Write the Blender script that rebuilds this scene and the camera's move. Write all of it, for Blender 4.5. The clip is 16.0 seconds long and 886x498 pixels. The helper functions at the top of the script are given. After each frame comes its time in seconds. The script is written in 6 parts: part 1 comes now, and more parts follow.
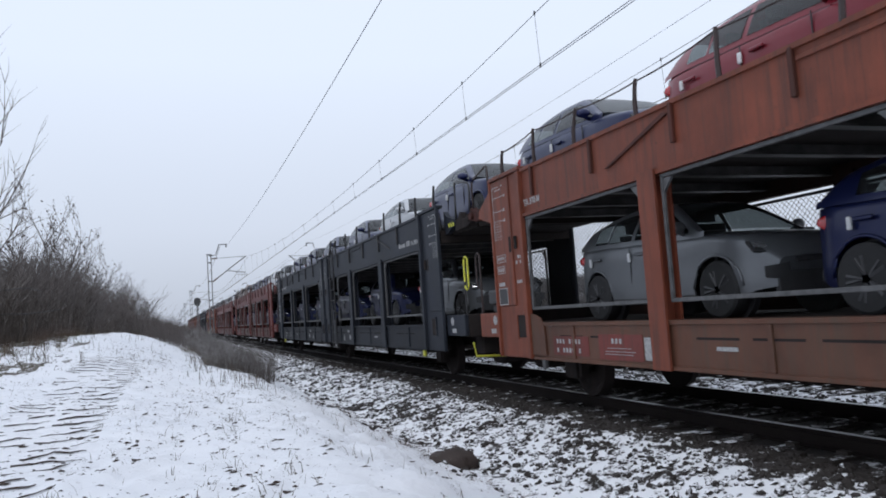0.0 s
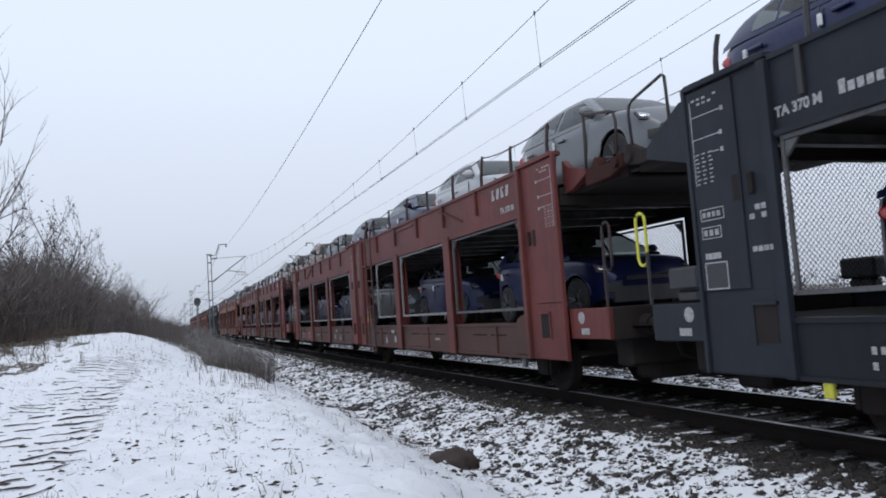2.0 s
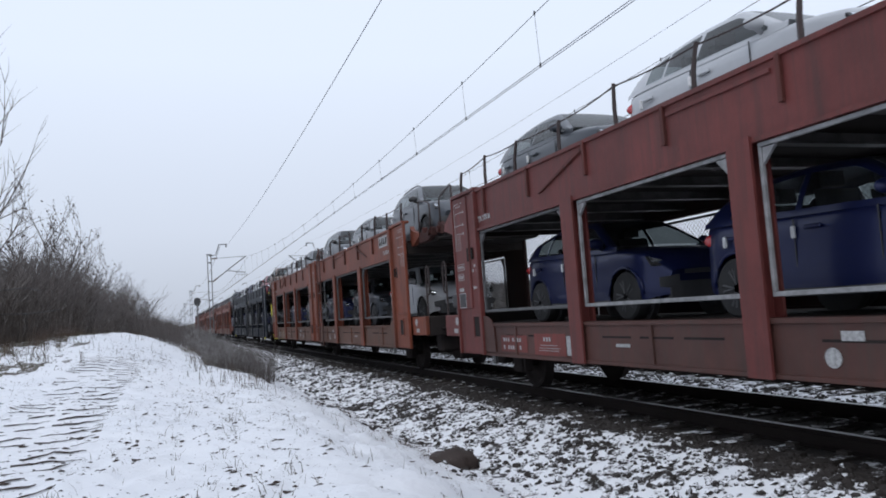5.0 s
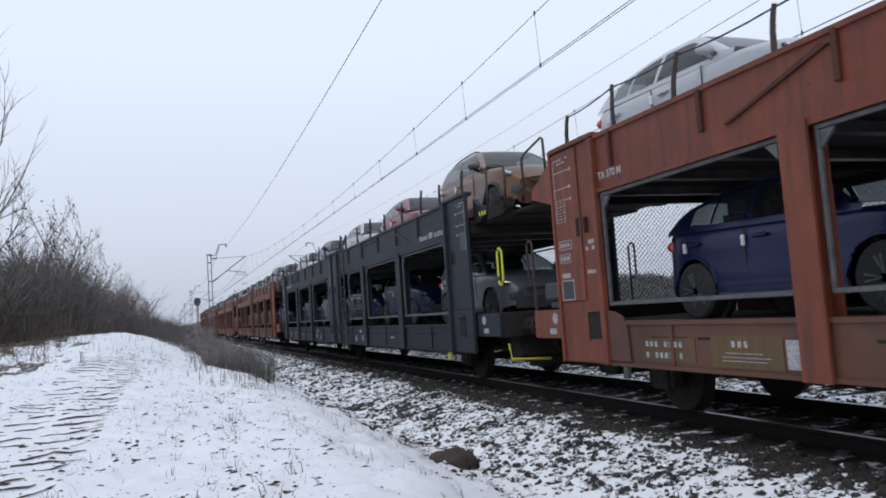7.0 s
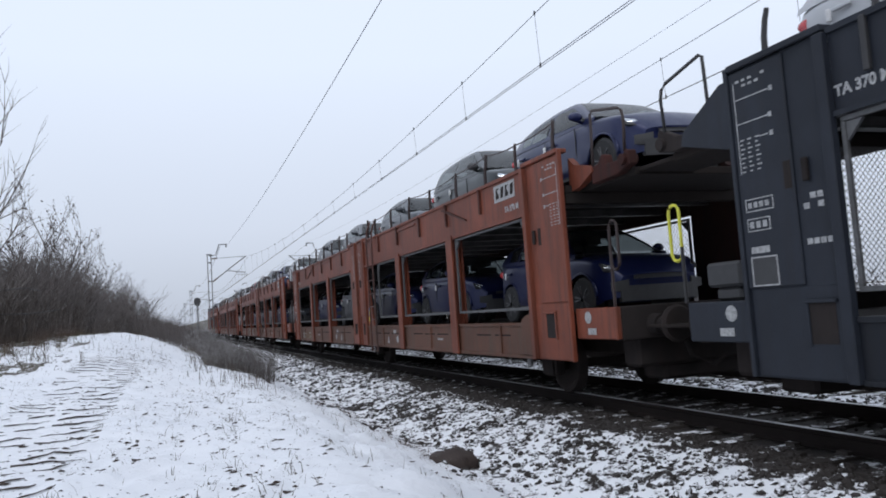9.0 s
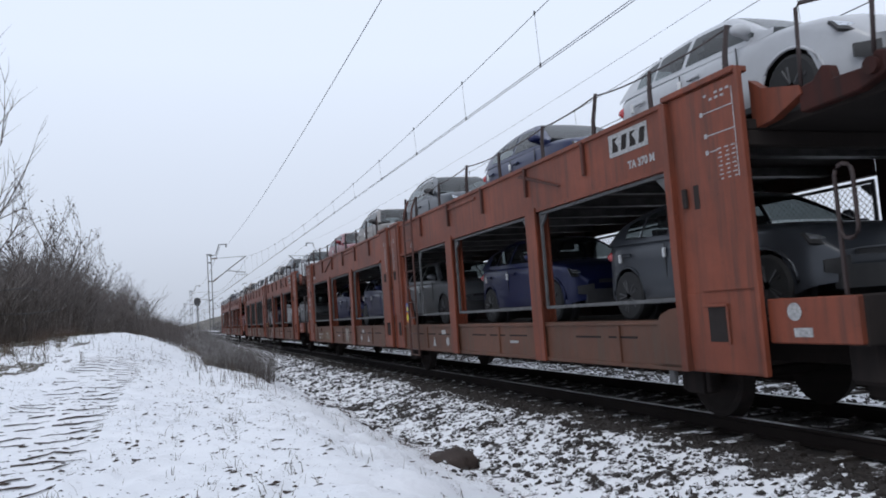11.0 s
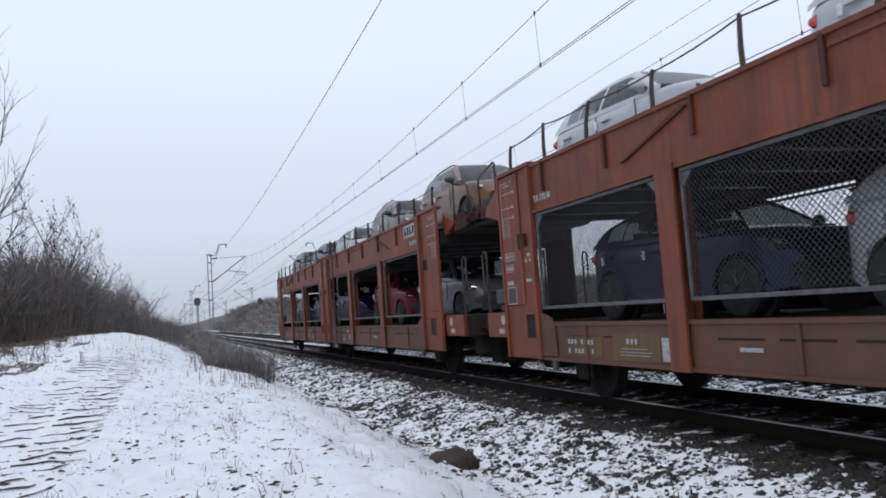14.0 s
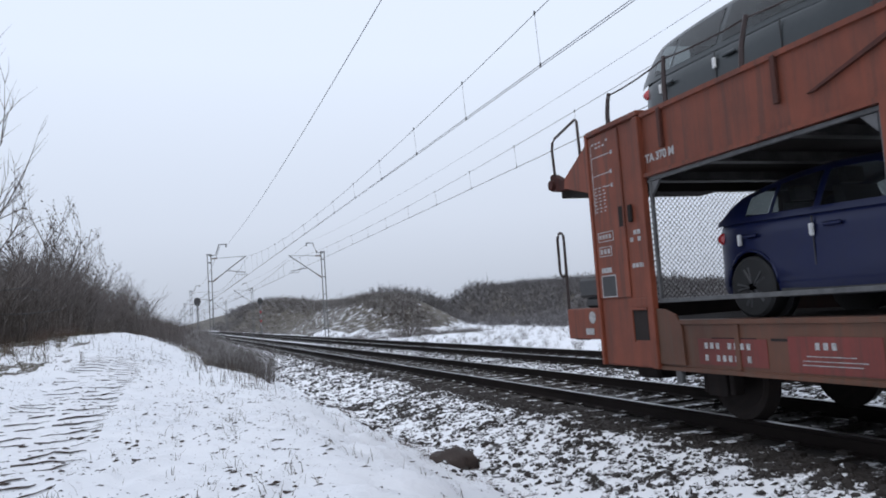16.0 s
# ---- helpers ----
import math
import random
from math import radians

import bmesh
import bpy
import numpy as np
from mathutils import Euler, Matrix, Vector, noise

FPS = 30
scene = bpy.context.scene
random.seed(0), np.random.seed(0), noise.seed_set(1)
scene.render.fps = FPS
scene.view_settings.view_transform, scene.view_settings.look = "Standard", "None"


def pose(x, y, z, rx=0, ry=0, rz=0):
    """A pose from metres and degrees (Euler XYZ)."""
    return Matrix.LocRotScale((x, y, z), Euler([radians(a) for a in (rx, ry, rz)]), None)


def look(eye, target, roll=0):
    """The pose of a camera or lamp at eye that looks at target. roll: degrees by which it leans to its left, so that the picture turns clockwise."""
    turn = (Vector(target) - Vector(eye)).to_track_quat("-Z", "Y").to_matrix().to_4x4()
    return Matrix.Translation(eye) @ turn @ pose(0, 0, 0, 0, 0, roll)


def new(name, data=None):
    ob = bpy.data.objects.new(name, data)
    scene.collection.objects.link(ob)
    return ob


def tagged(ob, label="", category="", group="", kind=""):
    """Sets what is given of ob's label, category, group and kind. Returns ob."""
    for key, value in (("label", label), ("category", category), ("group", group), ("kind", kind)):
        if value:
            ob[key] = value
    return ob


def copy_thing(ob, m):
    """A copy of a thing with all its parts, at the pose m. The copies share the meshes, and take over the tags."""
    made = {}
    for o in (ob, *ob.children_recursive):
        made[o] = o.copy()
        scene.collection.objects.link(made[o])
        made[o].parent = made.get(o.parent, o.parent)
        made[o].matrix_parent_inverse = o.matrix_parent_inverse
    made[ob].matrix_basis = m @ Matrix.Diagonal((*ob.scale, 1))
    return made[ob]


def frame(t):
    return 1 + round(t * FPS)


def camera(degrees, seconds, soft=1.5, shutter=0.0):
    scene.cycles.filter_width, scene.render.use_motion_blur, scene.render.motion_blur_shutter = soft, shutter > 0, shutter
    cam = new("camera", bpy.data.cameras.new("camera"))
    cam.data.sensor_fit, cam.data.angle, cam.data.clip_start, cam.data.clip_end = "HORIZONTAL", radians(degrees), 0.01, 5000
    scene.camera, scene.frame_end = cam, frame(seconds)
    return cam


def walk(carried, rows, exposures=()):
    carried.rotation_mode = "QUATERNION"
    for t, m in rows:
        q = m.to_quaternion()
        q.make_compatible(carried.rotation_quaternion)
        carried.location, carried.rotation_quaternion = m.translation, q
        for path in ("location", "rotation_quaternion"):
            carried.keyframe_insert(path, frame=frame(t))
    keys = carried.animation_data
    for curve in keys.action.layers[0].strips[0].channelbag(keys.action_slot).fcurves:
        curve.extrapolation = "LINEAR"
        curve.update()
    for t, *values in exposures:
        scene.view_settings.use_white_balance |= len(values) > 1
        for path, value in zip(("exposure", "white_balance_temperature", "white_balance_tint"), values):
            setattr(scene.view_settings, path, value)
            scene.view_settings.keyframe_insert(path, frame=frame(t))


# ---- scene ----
# The camera stands still beside the line. x: across the track, y: along it, z: up from the rail tops.
cam = camera(60.6, 16.0, soft=1.8, shutter=0.03)
EYE = (0.0, 0.0, 1.382)
YAW, TILT = radians(19.995), radians(4.63)
AIM = (EYE[0] + math.sin(YAW) * math.cos(TILT) * 50, EYE[1] + math.cos(YAW) * math.cos(TILT) * 50, EYE[2] + math.sin(TILT) * 50)
walk(cam, [(0, look(EYE, AIM, -3.985)), (16, look(EYE, AIM, -3.985))])

# ---- light: a dull winter sky ----
world = bpy.data.worlds.new("winter_sky")
scene.world = world
world.use_nodes = True
wn, wl = world.node_tree.nodes, world.node_tree.links
sky = wn.new("ShaderNodeTexSky")
sky.sky_type, sky.sun_disc = "NISHITA", False
sky.sun_elevation, sky.sun_rotation = radians(38), radians(140)
sky.air_density, sky.dust_density, sky.ozone_density = 1.0, 4.0, 1.0
dim = wn.new("ShaderNodeVectorMath")
dim.operation = "SCALE"
dim.inputs["Scale"].default_value = 0.06
wl.new(sky.outputs[0], dim.inputs[0])
# stratus: dull at the horizon, brighter overhead
where = wn.new("ShaderNodeTexCoord")
axes = wn.new("ShaderNodeSeparateXYZ")
wl.new(where.outputs["Generated"], axes.inputs[0])
rise = wn.new("ShaderNodeValToRGB")
rise.color_ramp.elements[0].position, rise.color_ramp.elements[0].color = 0.0, (0.56, 0.615, 0.725, 1)
rise.color_ramp.elements[1].position, rise.color_ramp.elements[1].color = 1.0, (0.95, 1.04, 1.21, 1)
for at, tint in ((0.12, (0.72, 0.79, 0.93, 1)), (0.32, (0.87, 0.965, 1.135, 1))):
    rise.color_ramp.elements.new(at).color = tint
wl.new(axes.outputs["Z"], rise.inputs[0])
cloud = wn.new("ShaderNodeMix")
cloud.data_type = "RGBA"
cloud.inputs["Factor"].default_value = 0.9
wl.new(rise.outputs[0], cloud.inputs["B"])
wl.new(dim.outputs[0], cloud.inputs["A"])
wl.new(cloud.outputs["Result"], wn["Background"].inputs["Color"])
wn["Background"].inputs["Strength"].default_value = 1.0
sun = new("sun", bpy.data.lights.new("sun", "SUN"))
sun.data.energy, sun.data.angle, sun.data.color = 0.7, radians(25), (1.0, 0.98, 0.96)
sun.matrix_world = look((-20, -24, 40), (0, 10, 0))
scene.view_settings.exposure = 0.0


# ---- materials ----
def tree_of(name):
    m = bpy.data.materials.new(name)
    m.use_nodes = True
    return m, m.node_tree.nodes, m.node_tree.links, m.node_tree.nodes["Principled BSDF"]


def noise_of(n, l, scale, detail=5, rough=0.6, space="Object"):
    tc = n.new("ShaderNodeTexCoord")
    t = n.new("ShaderNodeTexNoise")
    t.inputs["Scale"].default_value, t.inputs["Detail"].default_value, t.inputs["Roughness"].default_value = scale, detail, rough
    if space == "World":
        g = n.new("ShaderNodeNewGeometry")
        l.new(g.outputs["Position"], t.inputs["Vector"])
    else:
        l.new(tc.outputs[space], t.inputs["Vector"])
    return t


def ramp(n, l, src, lo, hi, a=(0, 0, 0, 1), b=(1, 1, 1, 1)):
    r = n.new("ShaderNodeValToRGB")
    r.color_ramp.elements[0].position, r.color_ramp.elements[1].position = lo, hi
    r.color_ramp.elements[0].color, r.color_ramp.elements[1].color = a, b
    l.new(src, r.inputs[0])
    return r


def mix(n, l, fac, a, b, mode="MIX"):
    m = n.new("ShaderNodeMix")
    m.data_type, m.blend_type = "RGBA", mode
    for key, v in (("Factor", fac), ("A", a), ("B", b)):
        if isinstance(v, (int, float)):
            m.inputs[key].default_value = v
        elif isinstance(v, tuple):
            m.inputs[key].default_value = (*v[:3], 1)
        else:
            l.new(v, m.inputs[key])
    return m.outputs["Result"]


def bump(n, l, src, strength, dist, bsdf):
    b = n.new("ShaderNodeBump")
    b.inputs["Strength"].default_value, b.inputs["Distance"].default_value = strength, dist
    l.new(src, b.inputs["Height"])
    l.new(b.outputs[0], bsdf.inputs["Normal"])


def up_facing(n, l, lo, hi):
    g = n.new("ShaderNodeNewGeometry")
    s = n.new("ShaderNodeSeparateXYZ")
    l.new(g.outputs["Normal"], s.inputs[0])
    return ramp(n, l, s.outputs["Z"], lo, hi).outputs["Color"]


SNOW = (0.8, 0.812, 0.845)


def painted_steel(name, color, dirt, rough=0.55, dirty=0.5, gloss=0.35):
    """Weathered wagon paint with road dirt, streaks and rust."""
    m, n, l, b = tree_of(name)
    big = noise_of(n, l, 0.9, 6, 0.65)
    fine = noise_of(n, l, 14, 6, 0.7)
    streak = noise_of(n, l, 3.0, 4)
    mp = n.new("ShaderNodeMapping")
    mp.inputs["Scale"].default_value = (1, 3.5, 0.25)
    l.new(streak.inputs["Vector"].links[0].from_socket, mp.inputs[0])
    l.new(mp.outputs[0], streak.inputs["Vector"])
    c = mix(n, l, ramp(n, l, big.outputs[0], 0.36, 0.7).outputs[0], color, tuple(v * 0.55 for v in color))
    k = n.new("ShaderNodeMath")
    k.operation = "MULTIPLY"
    k.inputs[1].default_value = dirty
    l.new(ramp(n, l, streak.outputs[0], 0.45, 0.72).outputs[0], k.inputs[0])
    c = mix(n, l, k.outputs[0], c, dirt)
    c = mix(n, l, ramp(n, l, fine.outputs[0], 0.62, 0.78).outputs[0], c, tuple(v * 0.7 for v in dirt))
    l.new(c, b.inputs["Base Color"])
    b.inputs["Roughness"].default_value = rough
    b.inputs["Specular IOR Level"].default_value = gloss
    bump(n, l, fine.outputs[0], 0.25, 0.01, b)
    return m


def plain(name, color, rough=0.5, metal=0.0, vary=0.25, scale=8.0, coat=0.0):
    m, n, l, b = tree_of(name)
    t = noise_of(n, l, scale, 5)
    l.new(mix(n, l, ramp(n, l, t.outputs[0], 0.35, 0.7).outputs[0], color, tuple(v * (1 - vary) for v in color)), b.inputs["Base Color"])
    b.inputs["Roughness"].default_value, b.inputs["Metallic"].default_value = rough, metal
    b.inputs["Coat Weight"].default_value = coat
    bump(n, l, t.outputs[0], 0.1, 0.004, b)
    return m


def car_paint(name, color, metal=0.35, frosted=True):
    """Lacquer with a film of road salt and a dusting of frost on what faces the sky."""
    m, n, l, b = tree_of(name)
    dust = noise_of(n, l, 5, 6, 0.7)
    frost = noise_of(n, l, 2.2, 6, 0.75)
    c = mix(n, l, ramp(n, l, dust.outputs[0], 0.35, 0.9).outputs[0], color, tuple(v * 0.85 + (0.015 if frosted else 0.003) for v in color))
    k = n.new("ShaderNodeMath")
    k.operation = "MULTIPLY"
    l.new(up_facing(n, l, 0.35, 0.95), k.inputs[0])
    l.new(ramp(n, l, frost.outputs[0], 0.25, 0.75, (0.03, 0.03, 0.03, 1), (0.2, 0.2, 0.2, 1)).outputs[0] if frosted else ramp(n, l, frost.outputs[0], 0.3, 0.9, (0, 0, 0, 1), (0.04, 0.04, 0.04, 1)).outputs[0], k.inputs[1])
    l.new(mix(n, l, k.outputs[0], c, (0.62, 0.65, 0.7)), b.inputs["Base Color"])
    b.inputs["Metallic"].default_value, b.inputs["Roughness"].default_value = metal, 0.38
    b.inputs["Coat Weight"].default_value, b.inputs["Coat Roughness"].default_value = 0.3, 0.15
    b.inputs["Specular IOR Level"].default_value = 0.35
    return m


WAGON = {
    "orange": painted_steel("orange_paint", (0.195, 0.05, 0.026), (0.06, 0.027, 0.02), dirty=0.75),
    "red": painted_steel("red_oxide_paint", (0.142, 0.034, 0.03), (0.056, 0.025, 0.022), dirty=0.65),
    "grey": painted_steel("grey_blue_paint", (0.023, 0.027, 0.037), (0.018, 0.019, 0.023), dirty=0.5, gloss=0.22),
}
SKIRT = {
    "orange": painted_steel("orange_sill_paint", (0.12, 0.05, 0.03), (0.072, 0.047, 0.032), dirty=0.9),
    "red": painted_steel("red_sill_paint", (0.085, 0.034, 0.027), (0.05, 0.032, 0.026), dirty=0.8),
    "grey": painted_steel("grey_sill_paint", (0.018, 0.021, 0.028), (0.018, 0.017, 0.018), dirty=0.6, gloss=0.2),
}
DARK = painted_steel("underframe_grime", (0.032, 0.027, 0.026), (0.04, 0.03, 0.027), rough=0.9, gloss=0.12)
DECK = painted_steel("deck_steel", (0.03, 0.024, 0.022), (0.02, 0.017, 0.016), rough=0.9, gloss=0.12)
RUST = painted_steel("rust_and_grease", (0.062, 0.02, 0.016), (0.022, 0.013, 0.012), rough=0.8, dirty=0.9, gloss=0.2)
# wagon paints with the shade of the interior put into their colour
SHADED_INSIDE = {
    "orange": painted_steel("orange_paint_shaded", (0.036, 0.015, 0.012), (0.02, 0.013, 0.012), rough=0.8, dirty=0.9, gloss=0.2),
    "red": painted_steel("red_paint_shaded", (0.03, 0.013, 0.012), (0.02, 0.013, 0.012), rough=0.8, dirty=0.9, gloss=0.2),
    "grey": painted_steel("grey_paint_shaded", (0.016, 0.018, 0.024), (0.013, 0.013, 0.015), rough=0.8, dirty=0.9, gloss=0.2),
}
FIELD = painted_steel("red_data_field_paint", (0.17, 0.036, 0.03), (0.075, 0.035, 0.028), dirty=0.8)
OCHRE = painted_steel("ochre_data_field_paint", (0.125, 0.075, 0.032), (0.06, 0.04, 0.026), dirty=0.85)
RIBS = {
    "orange": painted_steel("dark_orange_rib_paint", (0.085, 0.026, 0.018), (0.03, 0.018, 0.015), rough=0.6, dirty=0.7, gloss=0.25),
    "red": painted_steel("dark_red_rib_paint", (0.11, 0.03, 0.025), (0.03, 0.018, 0.015), rough=0.6, dirty=0.7, gloss=0.25),
}
# pale patches put the light caught by the beam flanges into the colour
CROSS = plain("light_catching_steel", (0.085, 0.08, 0.078), 0.6, 0.1, 0.85, 2.2)
FRAME_GREY = plain("window_frame_grey", (0.095, 0.095, 0.098), 0.6, 0, 0.5)
FRAME_WHITE = plain("window_frame_white", (0.26, 0.26, 0.265), 0.6, 0, 0.5)
WIRE = plain("dull_wire", (0.022, 0.021, 0.02), 0.9)
POST = plain("black_post_paint", (0.025, 0.024, 0.026), 0.6)
YELLOW = plain("yellow_paint", (0.62, 0.6, 0.06), 0.5)
WHITE = plain("white_lettering", (0.4, 0.4, 0.4), 0.6, 0, 0.55, 30)
ORANGE_STICKER = plain("orange_sticker", (0.45, 0.13, 0.03), 0.5)
PLATE_BLUE = plain("blue_sticker", (0.05, 0.12, 0.4), 0.5)
RAIL = painted_steel("rail_rust", (0.016, 0.012, 0.011), (0.011, 0.009, 0.008), rough=0.85, gloss=0.12)
RAIL_TOP = plain("rail_running_face", (0.32, 0.32, 0.33), 0.3, 0.8)
TYRE = plain("tyre_rubber", (0.02, 0.02, 0.021), 0.8)
RIM = plain("dark_alloy_rim", (0.06, 0.06, 0.064), 0.5, 0.4)
TRIM = plain("black_plastic", (0.035, 0.035, 0.037), 0.55)
LENS = plain("clear_headlamp", (0.62, 0.65, 0.7), 0.12, 0.75, 0.5, 30, 1.0)
TAIL = plain("red_tail_lamp", (0.45, 0.02, 0.025), 0.2, 0, 0.3, 30, 1.0)
MAST = plain("weathered_galvanised_steel", (0.16, 0.165, 0.17), 0.65, 0.2, 0.4)
CABLE = plain("copper_wire", (0.06, 0.06, 0.065), 0.6)
CERAMIC = plain("brown_insulator", (0.1, 0.05, 0.035), 0.3)


def glass_of(name):
    """Tinted glass with a film of road salt: clear through, glossy at a glance."""
    m, n, l, b = tree_of(name)
    t = noise_of(n, l, 3, 5, 0.7)
    clear = n.new("ShaderNodeBsdfTransparent")
    clear.inputs["Color"].default_value = (0.36, 0.39, 0.39, 1)
    film = n.new("ShaderNodeBsdfDiffuse")
    film.inputs["Color"].default_value = (0.3, 0.32, 0.34, 1)
    shine = n.new("ShaderNodeBsdfGlossy")
    shine.inputs["Roughness"].default_value = 0.08
    edge = n.new("ShaderNodeLayerWeight")
    edge.inputs["Blend"].default_value = 0.5
    grow = n.new("ShaderNodeMath")
    grow.operation = "POWER"
    grow.inputs[1].default_value = 4.0
    gloss = n.new("ShaderNodeMath")
    gloss.operation = "MULTIPLY_ADD"
    gloss.inputs[1].default_value, gloss.inputs[2].default_value = 0.6, 0.04
    l.new(edge.outputs["Facing"], grow.inputs[0])
    l.new(grow.outputs[0], gloss.inputs[0])
    salt, pane = n.new("ShaderNodeMixShader"), n.new("ShaderNodeMixShader")
    l.new(ramp(n, l, t.outputs[0], 0.35, 0.8, (0.02, 0.02, 0.02, 1), (0.09, 0.09, 0.09, 1)).outputs[0], salt.inputs[0])
    l.new(clear.outputs[0], salt.inputs[1])
    l.new(film.outputs[0], salt.inputs[2])
    l.new(gloss.outputs[0], pane.inputs[0])
    l.new(salt.outputs[0], pane.inputs[1])
    l.new(shine.outputs[0], pane.inputs[2])
    l.new(pane.outputs[0], n["Material Output"].inputs["Surface"])
    n.remove(b)
    return m


GLASS = glass_of("tinted_car_glass")


def snow_ground(name="thin_snow_cover", lo=0.62, hi=0.69, grain=17):
    """Thin snow on grass: white, with brown specks where tufts and earth show through, bare along the rails."""
    m, n, l, b = tree_of(name)
    g = n.new("ShaderNodeNewGeometry")
    sp = n.new("ShaderNodeSeparateXYZ")
    l.new(g.outputs["Position"], sp.inputs[0])
    big = noise_of(n, l, 0.7, 6, 0.7, "World")
    spots = noise_of(n, l, grain, 7, 0.72, "World")
    fine = noise_of(n, l, 60, 4, 0.6, "World")
    a = n.new("ShaderNodeMath")
    a.operation = "MULTIPLY_ADD"
    a.inputs[1].default_value, a.inputs[2].default_value = 0.3, -0.15
    l.new(big.outputs[0], a.inputs[0])
    s = n.new("ShaderNodeMath")
    s.operation = "ADD"
    l.new(a.outputs[0], s.inputs[0])
    l.new(spots.outputs[0], s.inputs[1])
    bare = ramp(n, l, s.outputs[0], lo, hi).outputs["Color"]
    earth = mix(n, l, fine.outputs[0], (0.03, 0.024, 0.017), (0.11, 0.09, 0.06))
    white = mix(n, l, ramp(n, l, big.outputs[0], 0.3, 0.7).outputs[0], SNOW, (0.73, 0.75, 0.795))
    l.new(mix(n, l, bare, white, earth), b.inputs["Base Color"])
    b.inputs["Roughness"].default_value = 0.7
    b.inputs["Specular IOR Level"].default_value = 0.25
    bump(n, l, spots.outputs[0], 0.5, 0.05, b)
    return m


def ballast(name, lo, hi):
    """Grey-brown stone under patchy snow; the snow is thinner beside the rails, where trains blow and melt it off."""
    m, n, l, b = tree_of(name)
    g = n.new("ShaderNodeNewGeometry")
    sp = n.new("ShaderNodeSeparateXYZ")
    l.new(g.outputs["Position"], sp.inputs[0])
    fine_patch = noise_of(n, l, 6.0, 5, 0.6, "World")
    broad_patch = noise_of(n, l, 1.3, 3, 0.5, "World")
    t = n.new("ShaderNodeMath")
    t.operation = "MULTIPLY_ADD"
    t.inputs[1].default_value = 0.8
    less = n.new("ShaderNodeMath")
    less.operation = "MULTIPLY_ADD"
    less.inputs[1].default_value, less.inputs[2].default_value = 0.55, -0.17
    l.new(broad_patch.outputs[0], less.inputs[0])
    l.new(fine_patch.outputs[0], t.inputs[0])
    l.new(less.outputs[0], t.inputs[2])
    fine = noise_of(n, l, 45, 4, 0.6, "World")
    stone = mix(n, l, fine.outputs[0], (0.009, 0.0075, 0.007), (0.045, 0.036, 0.032))
    near = n.new("ShaderNodeMapRange")
    near.inputs["From Min"].default_value, near.inputs["From Max"].default_value = 5.4, 4.6
    near.inputs["To Min"].default_value, near.inputs["To Max"].default_value = lo, hi
    l.new(sp.outputs["X"], near.inputs["Value"])
    beyond = n.new("ShaderNodeMapRange")
    beyond.inputs["From Min"].default_value, beyond.inputs["From Max"].default_value = 7.45, 7.75
    beyond.inputs["To Min"].default_value, beyond.inputs["To Max"].default_value = 0.0, 0.2
    l.new(sp.outputs["X"], beyond.inputs["Value"])
    both = n.new("ShaderNodeMath")
    both.operation = "ADD"
    l.new(near.outputs[0], both.inputs[0])
    l.new(beyond.outputs[0], both.inputs[1])
    add = n.new("ShaderNodeMath")
    add.operation = "ADD"
    l.new(both.outputs[0], add.inputs[0])
    l.new(t.outputs[0], add.inputs[1])
    patch = ramp(n, l, add.outputs[0], 0.52, 0.57).outputs["Color"]
    k = n.new("ShaderNodeMath")
    k.operation = "MULTIPLY"
    l.new(patch, k.inputs[0])
    l.new(up_facing(n, l, 0.25, 0.7), k.inputs[1])
    l.new(mix(n, l, k.outputs[0], stone, SNOW), b.inputs["Base Color"])
    b.inputs["Roughness"].default_value = 0.85
    bump(n, l, fine.outputs[0], 0.4, 0.01, b)
    return m


LYING_SNOW = plain("lying_snow", SNOW, 0.8, 0, 0.15, 20)
BALLAST = ballast("snowy_ballast", -0.12, 0.13)
SNOWGROUND = snow_ground()
WEEDSNOW = snow_ground("weedy_snow", 0.36, 0.5)
GROOVESNOW = snow_ground("dark_groove_snow", 0.22, 0.42)
BANKSNOW = snow_ground("snow_on_rough_bank", 0.37, 0.5, 1.5)
WOODFLOOR = snow_ground("brushy_hillside", 0.29, 0.45, 1.1)


def twig_mat(name, a, b_, snow=0.0):
    m, n, l, b = tree_of(name)
    t = noise_of(n, l, 6, 4)
    c = mix(n, l, t.outputs[0], a, b_)
    if snow:
        k = n.new("ShaderNodeMath")
        k.operation = "MULTIPLY"
        k.inputs[1].default_value = snow
        l.new(up_facing(n, l, 0.3, 0.8), k.inputs[0])
        c = mix(n, l, k.outputs[0], c, SNOW)
    l.new(c, b.inputs["Base Color"])
    b.inputs["Roughness"].default_value = 0.85
    return m


BARK = twig_mat("winter_bark", (0.07, 0.06, 0.057), (0.14, 0.122, 0.115))
BRUSH = twig_mat("brown_brush", (0.06, 0.05, 0.045), (0.12, 0.1, 0.088), 0.35)
# the far wood's paler, greyer colours carry the haze of distance
FAR_WOOD = twig_mat("haze_toned_far_wood", (0.09, 0.084, 0.087), (0.15, 0.14, 0.142), 0.12)
DRY_GRASS = twig_mat("dry_grass", (0.045, 0.036, 0.024), (0.12, 0.095, 0.06))
DITCH = twig_mat("ditch_twigs", (0.06, 0.051, 0.047), (0.125, 0.11, 0.103), 0.35)
EARTH = twig_mat("dark_wet_earth", (0.022, 0.015, 0.013), (0.05, 0.034, 0.028))


# ---- mesh helpers ----
def part(name, bm, material, parent, label=""):
    me = bpy.data.meshes.new(name)
    bm.to_mesh(me)
    bm.free()
    me.materials.append(material)
    ob = new(name, me)
    ob.parent = parent
    return tagged(ob, label) if label else ob


